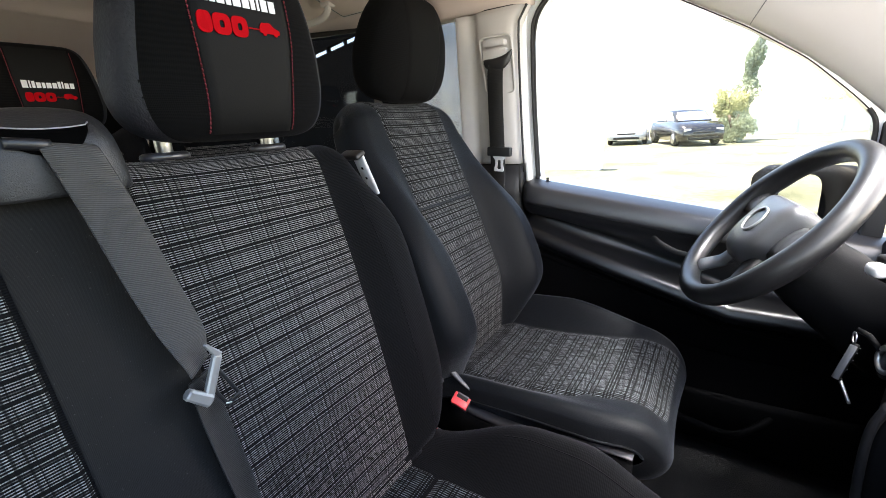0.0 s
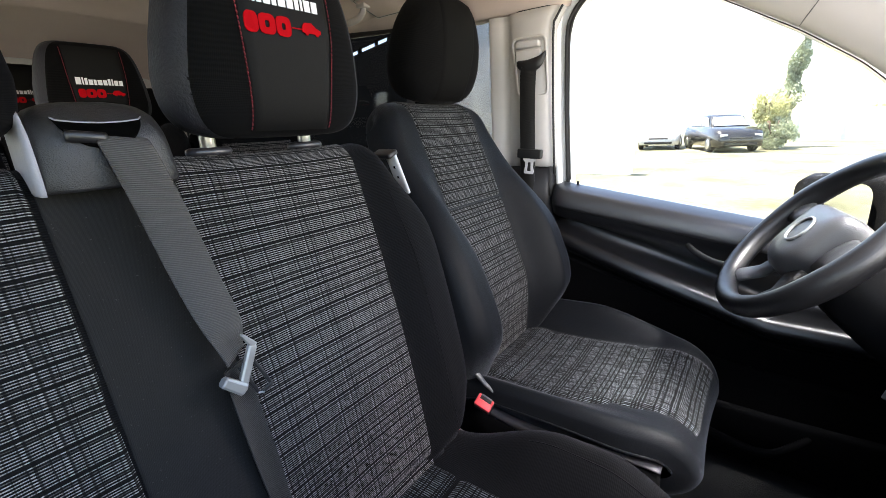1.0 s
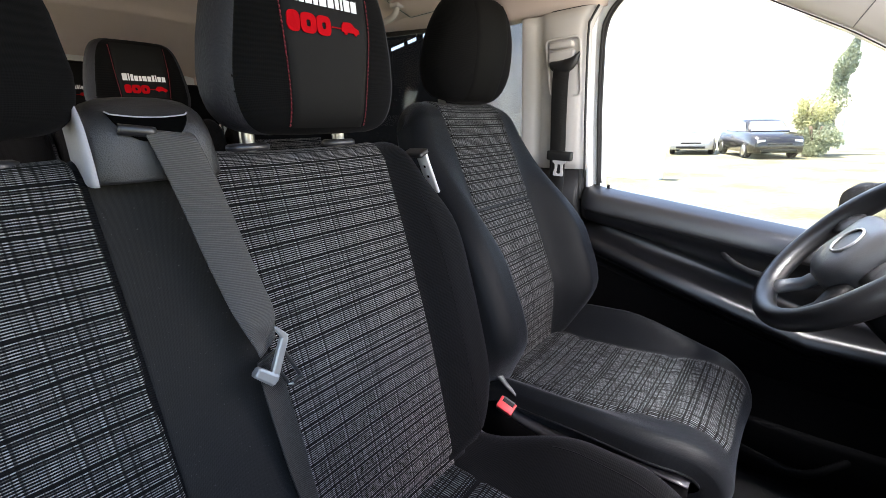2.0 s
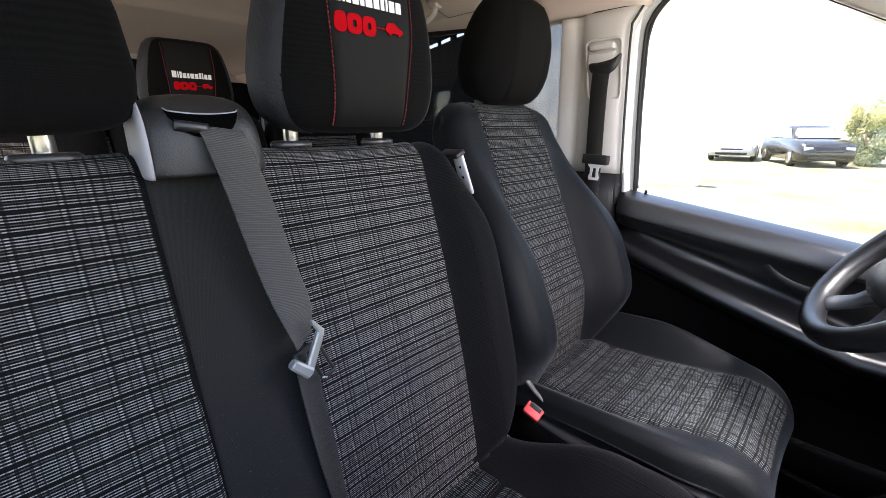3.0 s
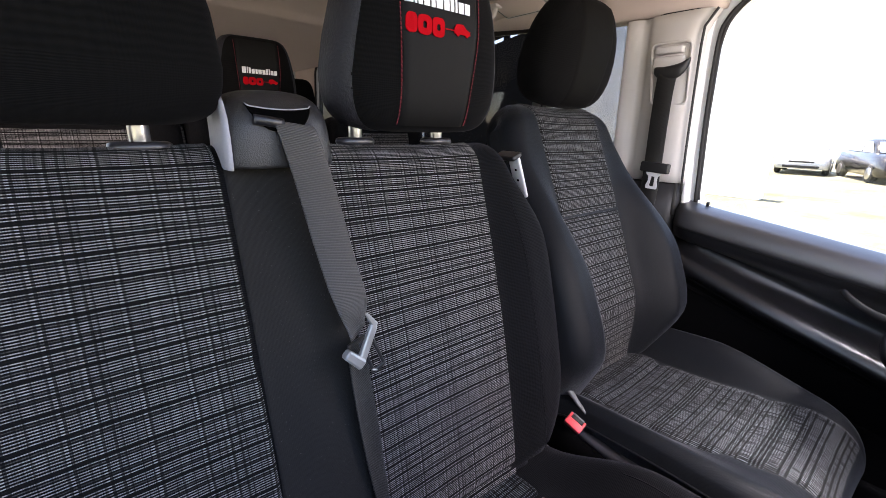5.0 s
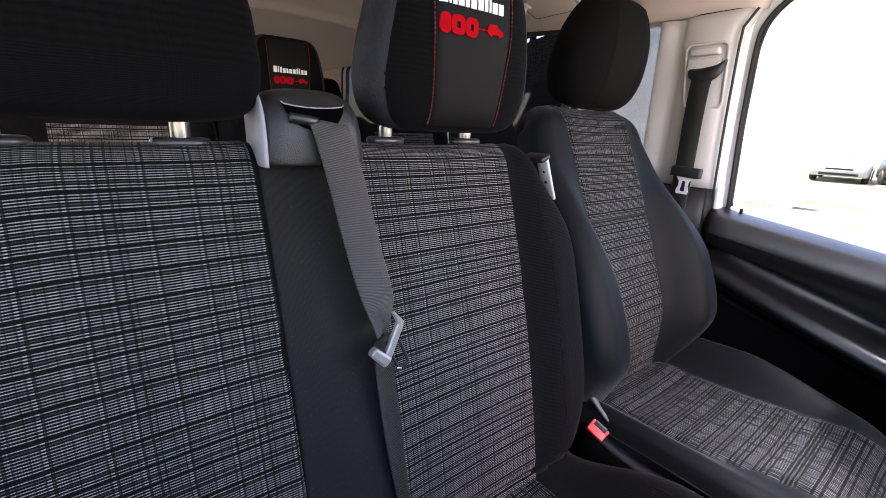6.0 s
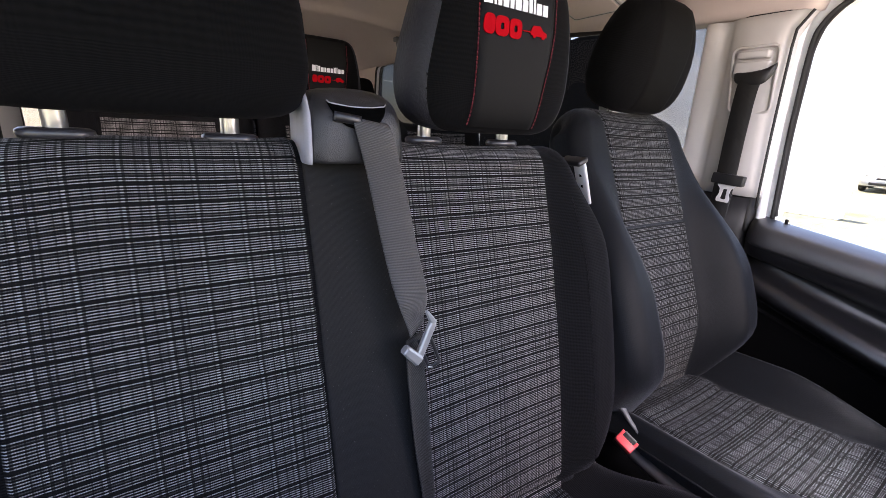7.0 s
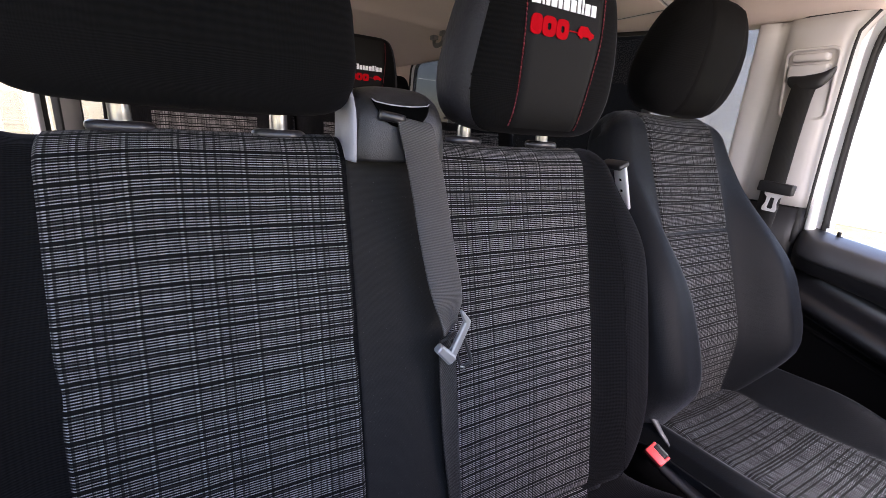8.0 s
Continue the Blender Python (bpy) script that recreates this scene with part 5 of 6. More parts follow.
        # Lower pair painted by light: the lit spoke grey, the shaded one black.
        part("spoke", bm, HUBPAD if wide > 0.02 else (DASH if u1 < 0 else GREYTRIM), t, "" if wide > 0.02 or u1 < 0 else "lower spoke, greyed as the lit one")
    # column cowl, stalk
    bm = bmesh.new()
    rings = []
    base = rounded([(-0.075, 0.055), (0.075, 0.055), (0.085, -0.03), (0.05, -0.085), (-0.05, -0.085), (-0.085, -0.03)], 0.03, 5)
    for s, w in ((0.62, -0.060), (0.78, -0.070), (0.88, -0.085), (1.0, -0.12), (1.05, -0.20), (1.1, -0.30)):
        rings.append([at(u * s, v * s, w) for u, v in base])
    loft(bm, rings)
    part("column_cowl", bm, DASH, t, "dark plastic steering column cowl")
    bm = bmesh.new()
    p = [at(0.06, 0.0, -0.085), at(0.12, 0.01, -0.080), at(0.175, 0.02, -0.070)]
    tube(bm, spline(p, 6), 0.009, 0.007, 10)
    part("stalk", bm, BLACK, t, "black indicator stalk")
    return t


steering()


def dashboard():
    t = thing("dashboard", 0.0, -1.2, 0.7, "black moulded plastic dashboard", "dashboard")
    bm = bmesh.new()
    rings = []
    for k in range(41):
        x = -0.80 + 1.60 * k / 40
        hood = math.exp(-(((x - 0.43) / 0.17) ** 4)) * 0.055
        mid = math.exp(-(((x - 0.02) / 0.16) ** 4))
        knee = math.exp(-(((x - 0.43) / 0.24) ** 6)) * 0.06
        sec = [(-1.62, 1.22), (-1.40, 1.27), (-1.15, 1.285), (-0.98, 1.29 + hood), (-0.91, 1.275 + hood * 0.9), (-0.875 + 0.0 * mid, 1.24 + hood * 0.4), (-0.905 - knee * 0.3, 1.12), (-0.93 - knee, 1.02), (-0.96 - knee, 0.90), (-0.98 - knee, 0.80), (-1.10, 0.74), (-1.62, 0.70)]
        rings.append([tuple(v) for v in spline([(x, y, z) for y, z in sec], 3)])
    loft(bm, rings)
    part("body", bm, DASH, t)
    # round air vent with its ring, gear lever housing, switch and ignition
    x, y, z, r = 0.225, -0.845, 1.02, 0.052
    bm = bmesh.new()
    disc(bm, (x, y - 0.02, z), r, (-0.5, 0.8, 0.1), 0.035, 32, 0.012)
    v = part("vent", bm, GLOSS, t, "round black air vent")
    bm = bmesh.new()
    q = Vector((-0.5, 0.8, 0.1)).normalized().to_track_quat("Z", "Y").to_matrix()
    tube(bm, [Vector((x, y - 0.02, z)) + q @ Vector((r * 0.86 * math.cos(a), r * 0.86 * math.sin(a), 0.036)) for a in [2 * math.pi * k / 40 for k in range(40)]], 0.004, n=8, closed=True)
    part("vent_ring", bm, GREYTRIM, v, "grey ring round the vent")
    # lever console below the ignition, with two raised edges
    bm = bmesh.new()
    prof = [(1.19, -0.800), (1.17, -0.782), (1.13, -0.772), (1.08, -0.771), (1.0, -0.776), (0.90, -0.790), (0.80, -0.82)]
    loft(bm, [[(x, y, z) for x, y in rounded([(0.243, yf), (0.243, -0.96), (0.40, -0.96), (0.40, yf - 0.05)], 0.02, 4)] for z, yf in prof])
    con = part("lever_console", bm, DASH, t, "dull black lever console")
    for dx, dy in ((0.0, 0.0), (-0.004, -0.034)):
        bm = bmesh.new()
        tube(bm, spline([(0.244 + dx, yf + dy, z) for z, yf in prof[1:]], 5), 0.006, 0.006, 10, up=(1, 0, 0))
        part("raised_edge", bm, BLACK, con, "black raised edge")
    bm = bmesh.new()
    box(bm, -0.013, 0.013, -0.006, 0.014, -0.009, 0.009, 0.007, 4, Matrix.Translation((0.285, -0.752, 1.343)) @ Matrix.Rotation(radians(20), 4, "Z"))
    sw = part("switch", bm, SILVER, t, "small bright switch with a light face")
    bm = bmesh.new()
    box(bm, -0.024, 0.024, -0.02, 0.004, -0.018, 0.018, 0.006, 3, Matrix.Translation((0.285, -0.760, 1.343)) @ Matrix.Rotation(radians(20), 4, "Z"))
    part("switch_housing", bm, BLACK, sw, "black switch housing")
    bm = bmesh.new()
    tube(bm, [(0.285, -0.77, 1.343), (0.31, -0.82, 1.335), (0.33, -0.92, 1.31)], 0.022, 0.02, 12)
    part("switch_arm", bm, BLACK, sw, "black switch arm")
    bm = bmesh.new()
    q = Vector((-0.2, 0.97, 0.1)).normalized().to_track_quat("Z", "Y").to_matrix()
    tube(bm, [Vector((0.27, -0.775, 1.222)) + q @ Vector((0.017 * math.cos(a), 0.017 * math.sin(a), 0)) for a in [2 * math.pi * k / 36 for k in range(36)]], 0.004, n=8, closed=True)
    ig = part("ignition_ring", bm, CHROME, t, "chrome ignition ring")
    bm = bmesh.new()
    tube(bm, [(0.27, -0.775, 1.222), (0.275, -0.83, 1.215), (0.29, -0.93, 1.20)], 0.026, n=16)
    part("ignition_housing", bm, BLACK, ig, "black ignition housing")
    return t


dashboard()


def key():
    t = thing("car_key", 0.30, -0.745, 1.19, "dark key with a dangling steel ring and fob", "car key")
    bm = bmesh.new()
    m = Matrix.Translation((0.297, -0.744, 1.196)) @ Euler((radians(8), radians(14), radians(-30))).to_matrix().to_4x4()
    box(bm, -0.0062, 0.0062, -0.004, 0.004, -0.030, 0.030, 0.003, 3, m)
    part("fob", bm, DASH, t, "black key fob")
    bm = bmesh.new()
    box(bm, -0.0069, -0.0055, -0.0044, 0.0044, -0.028, 0.028, 0.0006, 1, m)
    for q in (-0.028, -0.012, 0.004, 0.016, 0.024):
        box(bm, 0.0030, 0.0065, -0.0047, -0.0038, q, q + 0.0012, 0.0, 1, m)
    part("edge", bm, GREYTRIM, t, "grey key edge")
    bm = bmesh.new()
    tube(bm, [(0.304 + 0.008 * math.cos(a), -0.748, 1.233 + 0.008 * math.sin(a)) for a in [2 * math.pi * k / 24 for k in range(24)]], 0.0012, n=6, closed=True)
    part("ring", bm, STEEL, t, "steel key ring")
    bm = bmesh.new()
    tube(bm, [(0.302, -0.748, 1.247), (0.296, -0.76, 1.243), (0.285, -0.772, 1.228)], 0.004, n=8)
    part("shank", bm, DASH, t, "black key shank in the ignition")
    bm = bmesh.new()
    tube(bm, spline([(0.292, -0.742, 1.166), (0.286, -0.748, 1.152), (0.281, -0.754, 1.138)], 4), 0.0022, n=6)
    part("blade", bm, STEEL, t, "steel key blade")
    return t


key()

# wing mirror outside the driver's window
def wing_mirror(sign):
    t = thing("wing_mirror", sign * 0.93, -0.80, 1.20, "black plastic wing mirror with a mirror face", "wing mirror")
    turn = lambda x: -0.820 + 0.17 * (abs(x) - 0.96) / 0.29
    bm = bmesh.new()
    rings = []
    for k, s in ((0, 0.82), (0.2, 1.0), (0.5, 1.0), (0.8, 0.8), (1.0, 0.35)):
        ring = rounded([(sign * 0.960, 1.185), (sign * 1.24, 1.175), (sign * 1.255, 1.375), (sign * 0.970, 1.405)], 0.05, 5)
        cx, cz = sign * 1.11, 1.29
        rings.append([(cx + (x - cx) * s, turn(x) - 0.10 * k, cz + (z - cz) * s) for x, z in ring])
    loft(bm, rings)
    part("housing", bm, DASH, t)
    bm = bmesh.new()
    ring = rounded([(sign * 1.000, 1.205), (sign * 1.208, 1.196), (sign * 1.216, 1.350), (sign * 1.006, 1.376)], 0.04, 5)
    bm.faces.new([bm.verts.new((x, turn(x) + 0.003, z)) for x, z in ring])
    part("mirror", bm, MIRROR, t, "silvered mirror glass", smooth=False)
    bm = bmesh.new()
    tube(bm, [(sign * 0.90, -0.83, 1.20), (sign * 0.97, -0.79, 1.22), (sign * 1.04, -0.75, 1.24)], 0.03, 0.022, 12)
    part("arm", bm, BLACK, t)


wing_mirror(1)

# floor mat and pedals under the wheel
def pedals():
    for x, w in ((0.33, 0.030), (0.46, 0.032), (0.58, 0.026)):
        t = thing("pedal", x, -0.95, 0.75, "black rubber-faced pedal in the dark footwell", "pedal", "driver's pedals")
        bm = bmesh.new()
        m = Matrix.Translation((x, -0.90, 0.78)) @ Matrix.Rotation(radians(-35), 4, "X")
        box(bm, -w, w, -0.008, 0.008, -0.04, 0.04, 0.006, 3, m)
        part("pad", bm, RUBBER, t)
        bm = bmesh.new()
        tube(bm, [(x, -0.905, 0.785), (x, -1.0, 0.88), (x, -1.03, 1.0)], 0.008, n=8)
        part("lever", bm, STEEL, t, "steel pedal lever")


pedals()
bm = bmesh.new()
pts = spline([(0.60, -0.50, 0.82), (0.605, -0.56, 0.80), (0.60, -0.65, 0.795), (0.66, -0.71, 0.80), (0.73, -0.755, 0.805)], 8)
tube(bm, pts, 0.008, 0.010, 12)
tagged(part("seat_slide_bar", bm, FOOTWELL_SHADE), "bent slide bar under the seat, blackened for the footwell shade", "seat bar")
bm = bmesh.new()
grid(bm, lambda u, v: Vector((0.08 + 0.66 * u, -1.05 + 0.65 * v, 0.628 + 0.004 * math.sin(u * 31) * math.sin(v * 27))), [k / 30 for k in range(31)], [k / 30 for k in range(31)])
ext = bmesh.ops.extrude_face_region(bm, geom=bm.faces[:])
for g in ext["geom"]:
    if isinstance(g, bmesh.types.BMVert):
        g.co.z += 0.006
tagged(part("floor_mat", bm, CARPET), "worn black floor mat in the driver's footwell", "floor mat")

# ---- roof fittings ----
def grab_handle(x, y, z, along, label, paint):
    t = thing("grab_handle", x, y, z, label, "grab handle")
    bm = bmesh.new()
    a = Vector(along)
    c = Vector((x, y, z))
    tube(bm, spline([c - a, c - a * 0.92 + Vector((0, 0, -0.028)), c - a * 0.5 + Vector((0, 0, -0.045)), c + a * 0.5 + Vector((0, 0, -0.045)), c + a * 0.92 + Vector((0, 0, -0.028)), c + a], 6), 0.009, 0.012, 12)
    part("grip", bm, paint, t)
    for s in (-1, 1):
        bm = bmesh.new()
        q = c + a * s
        box(bm, q.x - 0.018, q.x + 0.018, q.y - 0.022, q.y + 0.022, q.z - 0.012, q.z + 0.012, 0.006)
        part("foot", bm, paint, t)


grab_handle(0.705, 0.775, 1.992, (0.0, 0.115, 0.0), "pale plastic grab handle above the rear side window", PALE)
grab_handle(0.60, 1.70, 2.012, (0.01, 0.075, 0.0), "small grey coat hook handle on the headliner", GREYTRIM)


def dome_lamp(x, y, tilt):
    t = thing("dome_lamp", x, y, liner(x, y).z, "pale rectangular interior lamp housing, switched off", "interior lamp")
    m = Matrix.Translation(liner(x, y)) @ Matrix.Rotation(radians(tilt), 4, "Y")
    bm = bmesh.new()
    box(bm, -0.075, 0.075, -0.115, 0.115, -0.010, 0.012, 0.008, 3, m)
    part("housing", bm, PALE, t)
    bm = bmesh.new()
    box(bm, -0.055, 0.055, -0.095, 0.095, -0.0135, -0.004, 0.004, 3, m)
    part("lens", bm, LINER, t, "pale ribbed lamp lens")
    bm = bmesh.new()
    loop = rounded([(-0.063, -0.103), (0.063, -0.103), (0.063, 0.103), (-0.063, 0.103)], 0.012, 4)
    tube(bm, [m @ Vector((a, b, -0.0102)) for a, b in loop], 0.0012, n=6, closed=True)
    part("joint", bm, GREYTRIM, t, "thin shadowed joint round the lens")


dome_lamp(0.735, 0.575, 16)

# ---- rear seats ----
def rear_seat(xc, y, logo, wide=0.225, top=1.52, head=1.70):
    t = thing("rear_seat", xc, y, 0.62, "charcoal and plaid fabric rear passenger seat" + (" with emblem headrest" if logo else ""), "van seat", "rear passenger seats")

    def relief(x, s):
        k = abs(x - xc)
        d = 0.028 * smooth01(0.13, 0.20, k)
        return d - (0.004 * (1 - (k / 0.13) ** 2) if k < 0.13 else 0)

    back = Pad((y - 0.13, 0.93), (y, top - 0.05), 0.05, relief, lambda s: xc - wide, lambda s: xc + wide, 0.95, 0.01)
    bm = bmesh.new()
    back.body(bm, 40, 40)
    b = part("backrest", bm, COVER, t)
    bm = bmesh.new()
    back.panel(bm, lambda s: xc - 0.145, lambda s: xc + 0.145, 0.0, 0.62, 0.004, 16, 40)
    part("plaid_panel", bm, PLAID, b, "black and white plaid woven panel")
    cush = Pad((y - 0.05, 0.95), (y - 0.52, 0.97), 0.065, lambda x, s: 0.0, lambda s: xc - wide, lambda s: xc + wide, 0.9, 0.0, up=False)
    bm = bmesh.new()
    cush.body(bm, 30, 30)
    part("cushion", bm, COVER, t)
    bm = bmesh.new()
    box(bm, xc - 0.18, xc + 0.18, y - 0.45, y, 0.62, 0.86, 0.02)
    part("base", bm, BLACK, t)
    headrest(t, (xc, y + 0.02, head), 0.135, 0.06, 0.112, 6, y + 0.05, top, logo, shift=0.009)


rear_seat(-0.53, 1.02, 0, wide=0.255, top=1.60, head=1.755)
rear_seat(-0.040, 1.02, -0.043, top=1.60, head=1.72)
rear_seat(0.43, 1.02, 0, top=1.58, head=1.705)
rear_seat(-0.53, 1.95, 0.004)
rear_seat(-0.055, 1.95, -0.05, top=1.60, head=1.775)
rear_seat(0.43, 1.95, 0)

# ---- outdoors ----
GROUND = mottled("dry_grass_and_gravel", (0.050, 0.052, 0.018), (0.21, 0.20, 0.135), 0.55, 0.95, 9.0, 0.5, 0.03, 3.0)
RENDER_WALL = mottled("white_render", (0.74, 0.74, 0.73), (0.82, 0.82, 0.81), 1.2, 0.9, 60.0, 0.3, 0.003)


def leafy(name, low, high):
    """Thin leaves that let half of the light through."""
    m = mottled(name, low, high, 3.0, 0.8, 20.0)
    nt = m.node_tree
    b = nt.nodes["Principled BSDF"]
    t = nt.nodes.new("ShaderNodeBsdfTranslucent")
    nt.links.new(b.inputs["Base Color"].links[0].from_socket, t.inputs[0])
    mx = add(nt, "ShaderNodeMixShader", Fac=0.5)
    nt.links.new(b.outputs[0], mx.inputs[1])
    nt.links.new(t.outputs[0], mx.inputs[2])
    nt.links.new(mx.outputs[0], nt.nodes["Material Output"].inputs[0])
    return m


# Dark green leaves, their base paled to paint the veiling glare.
LEAF_WASHED = leafy("glare_washed_green", (0.19, 0.235, 0.155), (0.34, 0.38, 0.27))
LEAF_PALE = leafy("yellow_green_leaf", (0.33, 0.35, 0.17), (0.50, 0.50, 0.27))
BARK = mottled("bark", (0.07, 0.05, 0.035), (0.16, 0.12, 0.09), 6.0, 0.95, 40.0)
FENCE = mottled("pale_green_mesh_fence", (0.45, 0.52, 0.46), (0.55, 0.62, 0.56), 2.0, 0.7, 30.0)
CARWHITE = plastic("white_car_paint", (0.42, 0.43, 0.44), 0.22, 50.0, 0.0, 0.0, 0.03, 0.8)
CARDARK = plastic("dark_blue_car_paint", (0.010, 0.010, 0.012), 0.18, 50.0, 0.0, 0.0, 0.1, 0.4, patch=0.0, spec=0.4)
DARKGLASS = plastic("car_window_glass", (0.75, 0.74, 0.72), 0.10, 50.0, 0.0, 0.95, 0.1, 0.0, spec=0.5)

bm = bmesh.new()
grid(bm, lambda u, v: Vector((u, v, 0.0)), [-600, -200, -60, -20, 0, 10, 20, 30, 60, 200, 600], [-600, -200, -60, -20, 0, 20, 60, 200, 600])
tagged(part("ground", bm, GROUND, smooth=False), "bright dry grass and gravel yard", "ground", "", "structure")


def building():
    t = thing("yard_wall", 12.3, 8.0, 0.0, "tall plain white rendered yard wall with a low end", "wall")
    bm = bmesh.new()
    box(bm, 12.1, 12.5, 4.4, 9.9, 0.0, 5.4, 0.02, 1)
    part("wall", bm, RENDER_WALL, t, smooth=False)
    bm = bmesh.new()
    box(bm, 12.1, 12.5, 2.35, 4.4, 0.0, 1.3, 0.02, 1)
    part("low_wall", bm, RENDER_WALL, t, "low white end of the wall", smooth=False)
    bm = bmesh.new()
    box(bm, 12.02, 12.58, 4.35, 9.95, 5.4, 5.50, 0.03, 1)
    part("coping", bm, RENDER_WALL, t, "white wall coping", smooth=False)
    bm = bmesh.new()
    box(bm, 12.07, 12.53, 4.42, 9.88, 0.0, 0.06, 0.01, 1)
    part("plinth", bm, RENDER_WALL, t, "white plinth", smooth=False)


building()


SHEDWOOD = mottled("dark_shed_boards", (0.0030, 0.0032, 0.0035), (0.006, 0.006, 0.0065), 2.0, 0.9, 40.0)
SHEDWOOD.node_tree.nodes["Principled BSDF"].inputs["Specular IOR Level"].default_value = 0.03


def shed():
    """A long dark open hall with a slit of daylight under its roof."""
    t = thing("hall", 9.2, 11.0, 0.0, "dark boarded hall with a slit of daylight under its roof", "hall")
    top = lambda y: 4.05 - 0.145 * (y - 8.4)
    for name, lo, hi, label in (("wall", lambda y: 0.0, lambda y: top(y) - 0.075, "dark boarded wall"), ("fascia", lambda y: top(y) + 0.075, lambda y: 5.6, "dark fascia under the roof")):
        bm = bmesh.new()
        loft(bm, [[(9.0, y, lo(y)), (9.15, y, lo(y)), (9.15, y, hi(y)), (9.0, y, hi(y))] for y in (6.6, 16.0)])
        part(name, bm, SHEDWOOD, t, label, smooth=False)
    for y0, y1 in ((6.6, 6.8), (7.86, 7.89), (8.28, 8.42), (8.90, 8.93), (9.62, 9.68), (10.3, 16.0)):
        bm = bmesh.new()
        loft(bm, [[(9.01, y, top(y) - 0.10), (9.14, y, top(y) - 0.10), (9.14, y, top(y) + 0.08), (9.01, y, top(y) + 0.08)] for y in (y0, y1)])
        part("stud", bm, SHEDWOOD, t, smooth=False)


shed()


def parked_car(m, paint, length, height, label):
    t = thing("parked_car", *m.translation, label, "car")
    t.matrix_basis = m
    hl, hw = length / 2, 0.90

    def sect(x, w, z0, z1, crown):
        return [(x, -w, z0), (x, -w * 1.02, (z0 + z1) * 0.5), (x, -w * 0.96, z1 - 0.03), (x, -w * 0.8, z1 + crown * 0.7), (x, 0, z1 + crown), (x, w * 0.8, z1 + crown * 0.7), (x, w * 0.96, z1 - 0.03), (x, w * 1.02, (z0 + z1) * 0.5), (x, w, z0)]

    def local(name, bm, mat, parent, label="", smooth=True):
        for v in bm.verts:
            v.co = m @ v.co
        return part(name, bm, mat, parent, label, smooth)

    bm = bmesh.new()
    k = height / 1.5
    loft(bm, [sect(-hl, hw * 0.80, 0.32, 0.62 * k, 0.01), sect(-hl + 0.10, hw * 0.92, 0.25, 0.78 * k, 0.02), sect(-hl + 0.5, hw, 0.24, 0.92 * k, 0.03), sect(-hl + 1.15, hw, 0.24, 0.99 * k, 0.03), sect(0.2, hw, 0.24, 1.0 * k, 0.02), sect(hl - 0.4, hw, 0.25, 1.0 * k, 0.02), sect(hl - 0.06, hw * 0.92, 0.30, 0.92 * k, 0.02), sect(hl, hw * 0.84, 0.36, 0.80 * k, 0.0)])
    body = local("body", bm, paint, t)
    bm = bmesh.new()
    loft(bm, [sect(-hl + 1.05, hw * 0.86, 0.94 * k, 0.97 * k, 0.01), sect(-hl + 1.75, hw * 0.74, 0.94 * k, 1.42 * k, 0.04), sect(-hl + 2.3, hw * 0.74, 0.94 * k, 1.47 * k, 0.04), sect(hl - 0.9, hw * 0.72, 0.94 * k, 1.43 * k, 0.04), sect(hl - 0.25, hw * 0.74, 0.94 * k, 1.05 * k, 0.02)])
    roof = local("roof", bm, paint, t)
    bm = bmesh.new()
    for s in (-1, 1):
        bm = bmesh.new()
        f = [bm.verts.new((x, s * w, z * k)) for x, w, z in ((-hl + 1.35, hw * 0.845, 1.02), (-hl + 1.80, hw * 0.775, 1.38), (-hl + 2.3, hw * 0.77, 1.41), (-hl + 2.3, hw * 0.845, 1.02))]
        bm.faces.new(f)
        local("side_window", bm, DARKGLASS, roof, "dark side window", False)
        bm = bmesh.new()
        f = [bm.verts.new((x, s * w, z * k)) for x, w, z in ((-hl + 2.38, hw * 0.845, 1.02), (-hl + 2.38, hw * 0.77, 1.41), (hl - 0.95, hw * 0.75, 1.37), (hl - 0.55, hw * 0.83, 1.04))]
        bm.faces.new(f)
        local("side_window", bm, DARKGLASS, roof, "dark side window", False)
    bm = bmesh.new()
    bm.faces.new([bm.verts.new((x, y, z * k)) for x, y, z in ((-hl + 1.10, -hw * 0.74, 1.04), (-hl + 1.10, hw * 0.74, 1.04), (-hl + 1.66, hw * 0.62, 1.40), (-hl + 1.66, -hw * 0.62, 1.40))])
    local("windscreen", bm, DARKGLASS, roof, "dark windscreen", False)
    bm = bmesh.new()
    box(bm, -hl - 0.02, -hl + 0.06, -0.42, 0.42, 0.53 * k, 0.60 * k, 0.02)
    local("grille", bm, RUBBER, body, "dark radiator grille")
    bm = bmesh.new()
    box(bm, -hl - 0.025, -hl + 0.04, -0.60, 0.60, 0.30, 0.40, 0.02)
    local("bumper_intake", bm, RUBBER, body, "dark lower bumper intake")
    for s in (-1, 1):
        bm = bmesh.new()
        box(bm, -hl + 0.02, -hl + 0.20, s * 0.62 - 0.14, s * 0.62 + 0.14, 0.60 * k, 0.73 * k, 0.03)
        local("headlight", bm, CHROME, body, "clear headlight")
        for x in (-hl + 0.85, hl - 0.85):
            bm = bmesh.new()
            disc(bm, (x, s * (hw - 0.20) + (0 if s > 0 else 0), 0.33), 0.33, (0, s, 0), 0.22, 28, 0.04)
            wheel = local("wheel", bm, RUBBER, t, "black tyre")
            bm = bmesh.new()
            disc(bm, (x, s * (hw + 0.015), 0.33), 0.21, (0, s, 0), 0.02, 20, 0.005)
            local("rim", bm, STEEL, wheel, "silver wheel rim")


parked_car(pose(24.3, 3.72, 0, 0, 0, 6), CARWHITE, 4.1, 1.46, "white hatchback car parked on the grass")
parked_car(pose(22.7, 1.06, 0, 0, 0, 24), CARDARK, 4.4, 1.56, "dark estate car parked beside the bushes")


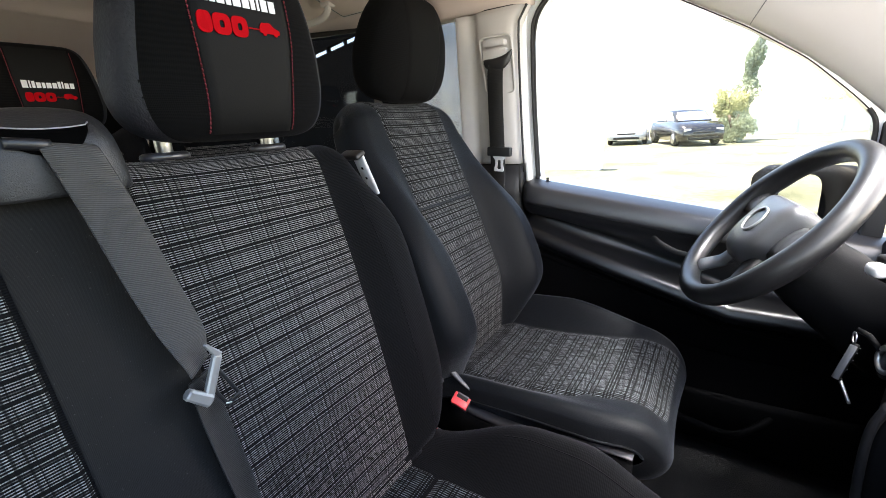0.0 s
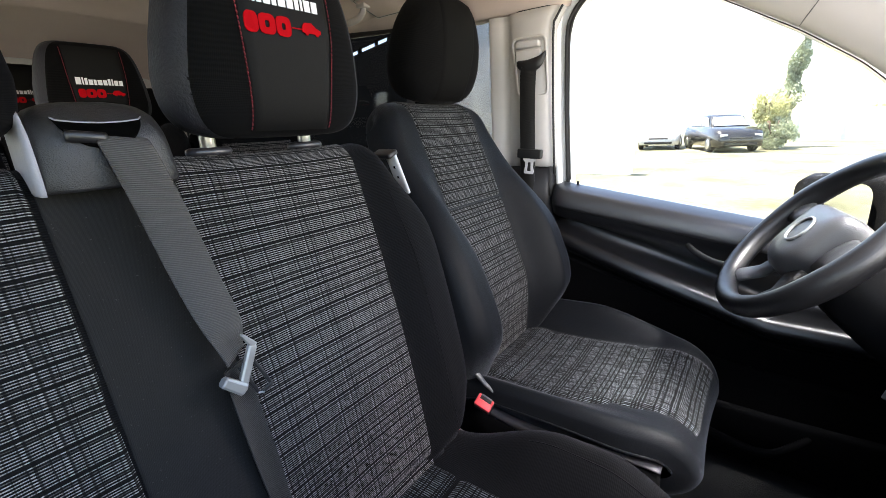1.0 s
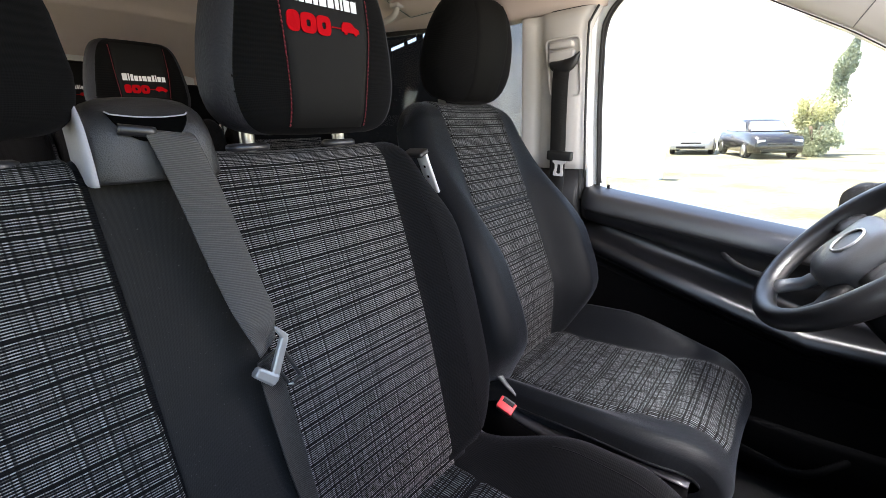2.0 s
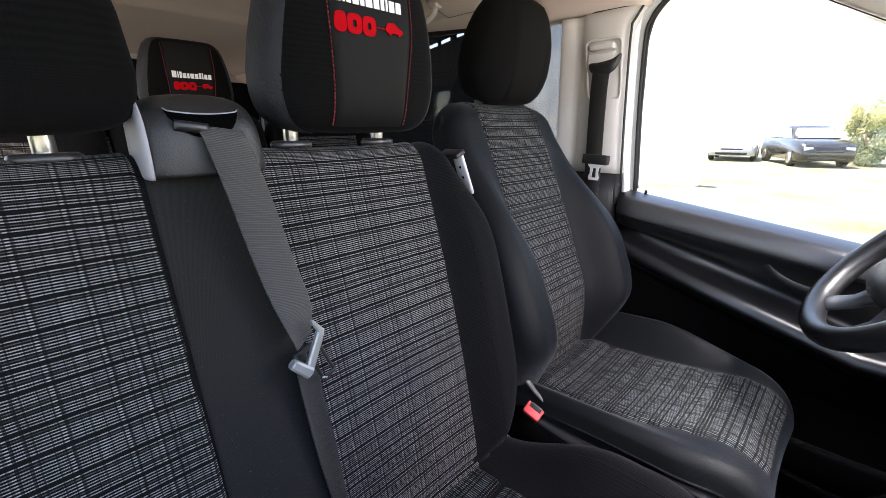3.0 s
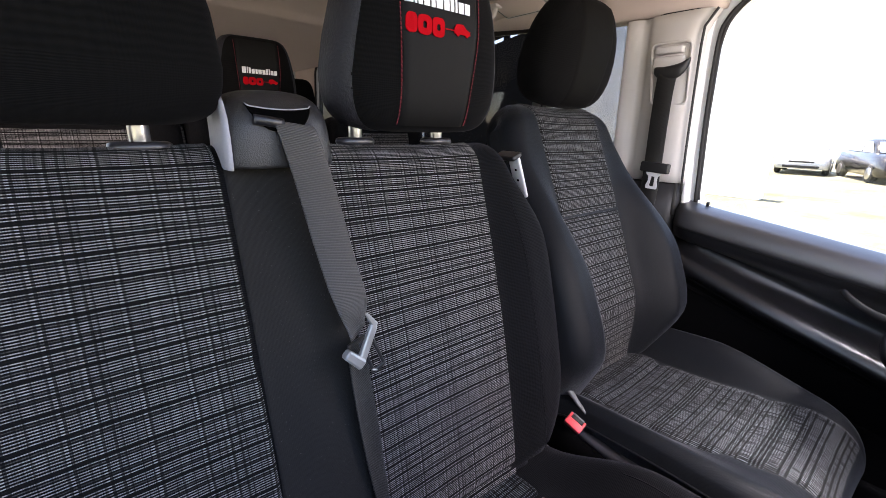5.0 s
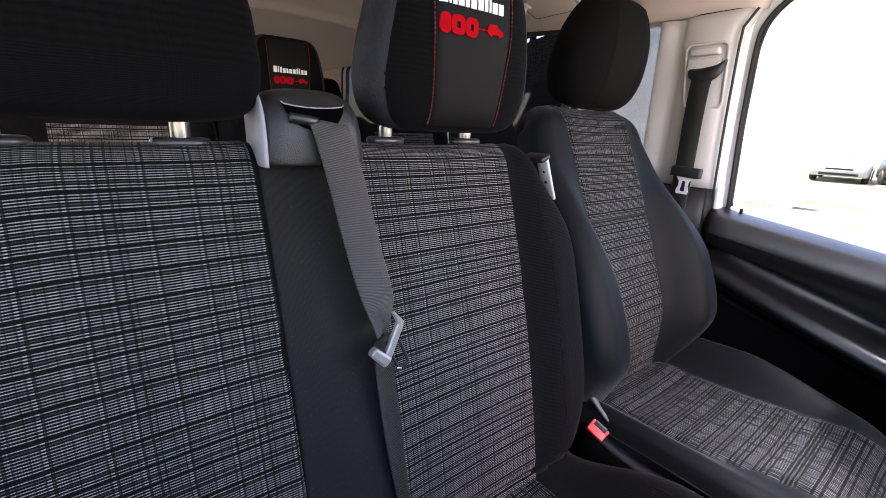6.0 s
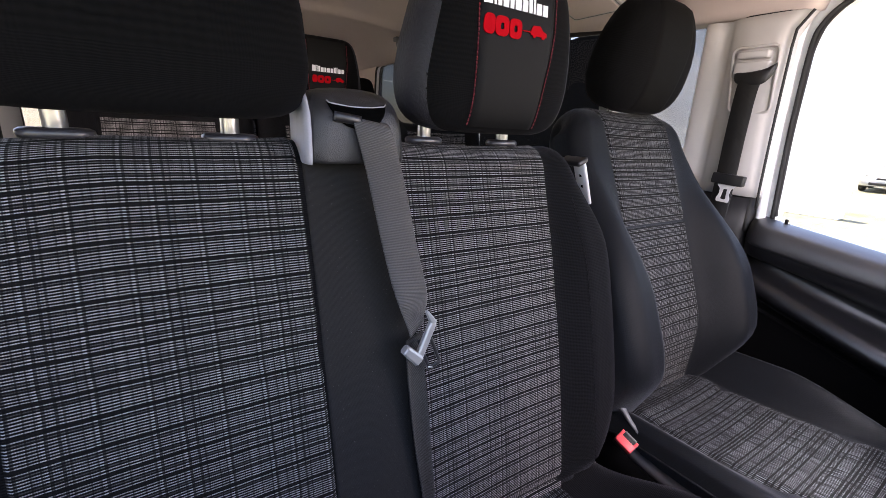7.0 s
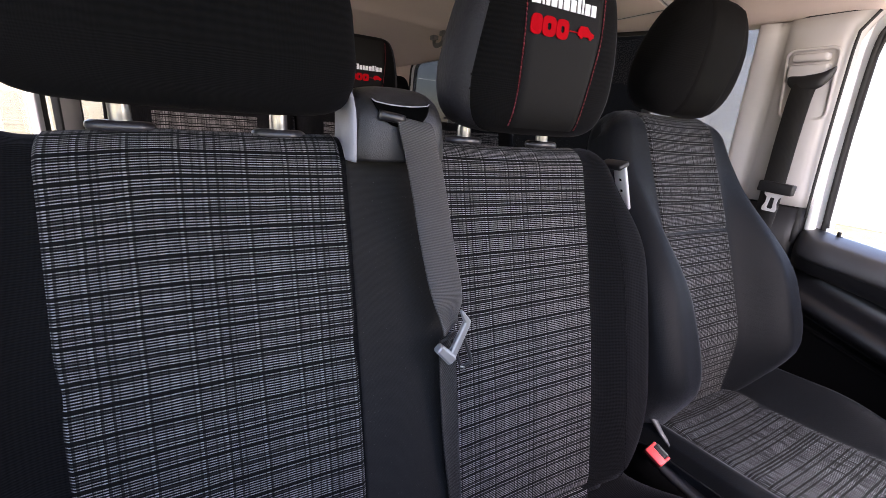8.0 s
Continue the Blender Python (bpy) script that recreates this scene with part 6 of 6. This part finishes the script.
def leaves(bm, rng, n, place, size):
    for _ in range(n):
        p = place(rng)
        q = Euler((rng.uniform(0, 6.3), rng.uniform(0, 6.3), rng.uniform(0, 6.3))).to_matrix()
        s = size * rng.uniform(0.6, 1.4)
        v = [bm.verts.new(p + q @ Vector(c) * s) for c in ((-0.5, 0, 0), (0, -0.28, 0.1), (0.55, 0, 0), (0, 0.28, 0.1))]
        bm.faces.new(v)


def cypress(x, y, height):
    t = thing("cypress_tree", x, y, 0, "tall narrow dark green cypress tree", "tree")
    bm = bmesh.new()
    tube(bm, [(x, y, 0), (x + 0.03, y - 0.22, 1.5), (x, y - 0.6, height * 0.88)], 0.08, n=8)
    part("trunk", bm, BARK, t)
    rng = random.Random(4)

    def place(r):
        f = r.random() ** 0.8
        rad = (0.84 * (1 - f) ** 0.55 * (0.75 + 0.25 * math.sin(f * 19))) * r.random() ** 0.4
        a = r.uniform(0, 6.283)
        return Vector((x + rad * math.cos(a), y + rad * math.sin(a) - 0.7 * f, 0.3 + f * (height - 0.3)))

    bm = bmesh.new()
    leaves(bm, rng, 5500, place, 0.11)
    part("crown", bm, LEAF_WASHED, t, "dense upright foliage, paled for the glare", smooth=False)


def shrub(x, y, w, d, h, mat, label, seed, z0=0.0, count=2200, size=0.13):
    t = thing("shrub", x, y, 0, label, "shrub")
    rng = random.Random(seed)
    bm = bmesh.new()
    for k in range(6):
        a = rng.uniform(0, 6.283)
        tube(bm, [(x, y, 0), (x + 0.25 * w * math.cos(a), y + 0.25 * d * math.sin(a), h * 0.5), (x + 0.4 * w * math.cos(a), y + 0.4 * d * math.sin(a), h * 0.8)], 0.03, n=6)
    part("stems", bm, BARK, t)
    blobs = [(rng.uniform(-0.6, 0.6) * w, rng.uniform(-0.6, 0.6) * d, z0 + rng.uniform(0.15, 0.8) * (h - z0), rng.uniform(0.3, 0.55)) for _ in range(14)]

    def place(r):
        bx, by, bz, br = r.choice(blobs)
        v = Vector((r.gauss(0, 1), r.gauss(0, 1), r.gauss(0, 0.8))).normalized() * br * r.random() ** 0.4
        return Vector((x + bx + v.x * w, y + by + v.y * d, max(0.03, bz + v.z * h * 0.5)))

    bm = bmesh.new()
    leaves(bm, rng, count, place, size)
    part("foliage", bm, mat, t, "", smooth=False)


cypress(24.2, -0.85, 4.9)
shrub(22.9, -0.92, 0.9, 0.85, 1.5, LEAF_WASHED, "leafy dark green shrub beside the cars", 7)
shrub(23.4, -0.65, 0.75, 0.75, 2.5, LEAF_PALE, "yellow-green shrub under the cypress", 9, 1.0)
shrub(31.0, -5.6, 1.0, 3.6, 1.85, LEAF_PALE, "long yellow-green hedge behind the fence", 11, 0.6, 7000, 0.2)


def fence():
    t = thing("fence", 28.5, -6.0, 0, "pale green panel fence along the yard", "fence")
    for k in range(6):
        y0 = -1.8 - 1.8 * k
        bm = bmesh.new()
        box(bm, 28.46, 28.54, y0 - 0.04, y0 + 0.04, 0.0, 1.62, 0.01, 1)
        part("post", bm, FENCE, t, smooth=False)
        bm = bmesh.new()
        box(bm, 28.49, 28.51, y0 - 1.74, y0 - 0.06, 0.05, 1.55, 0.004, 1)
        part("panel", bm, FENCE, t, smooth=False)


fence()
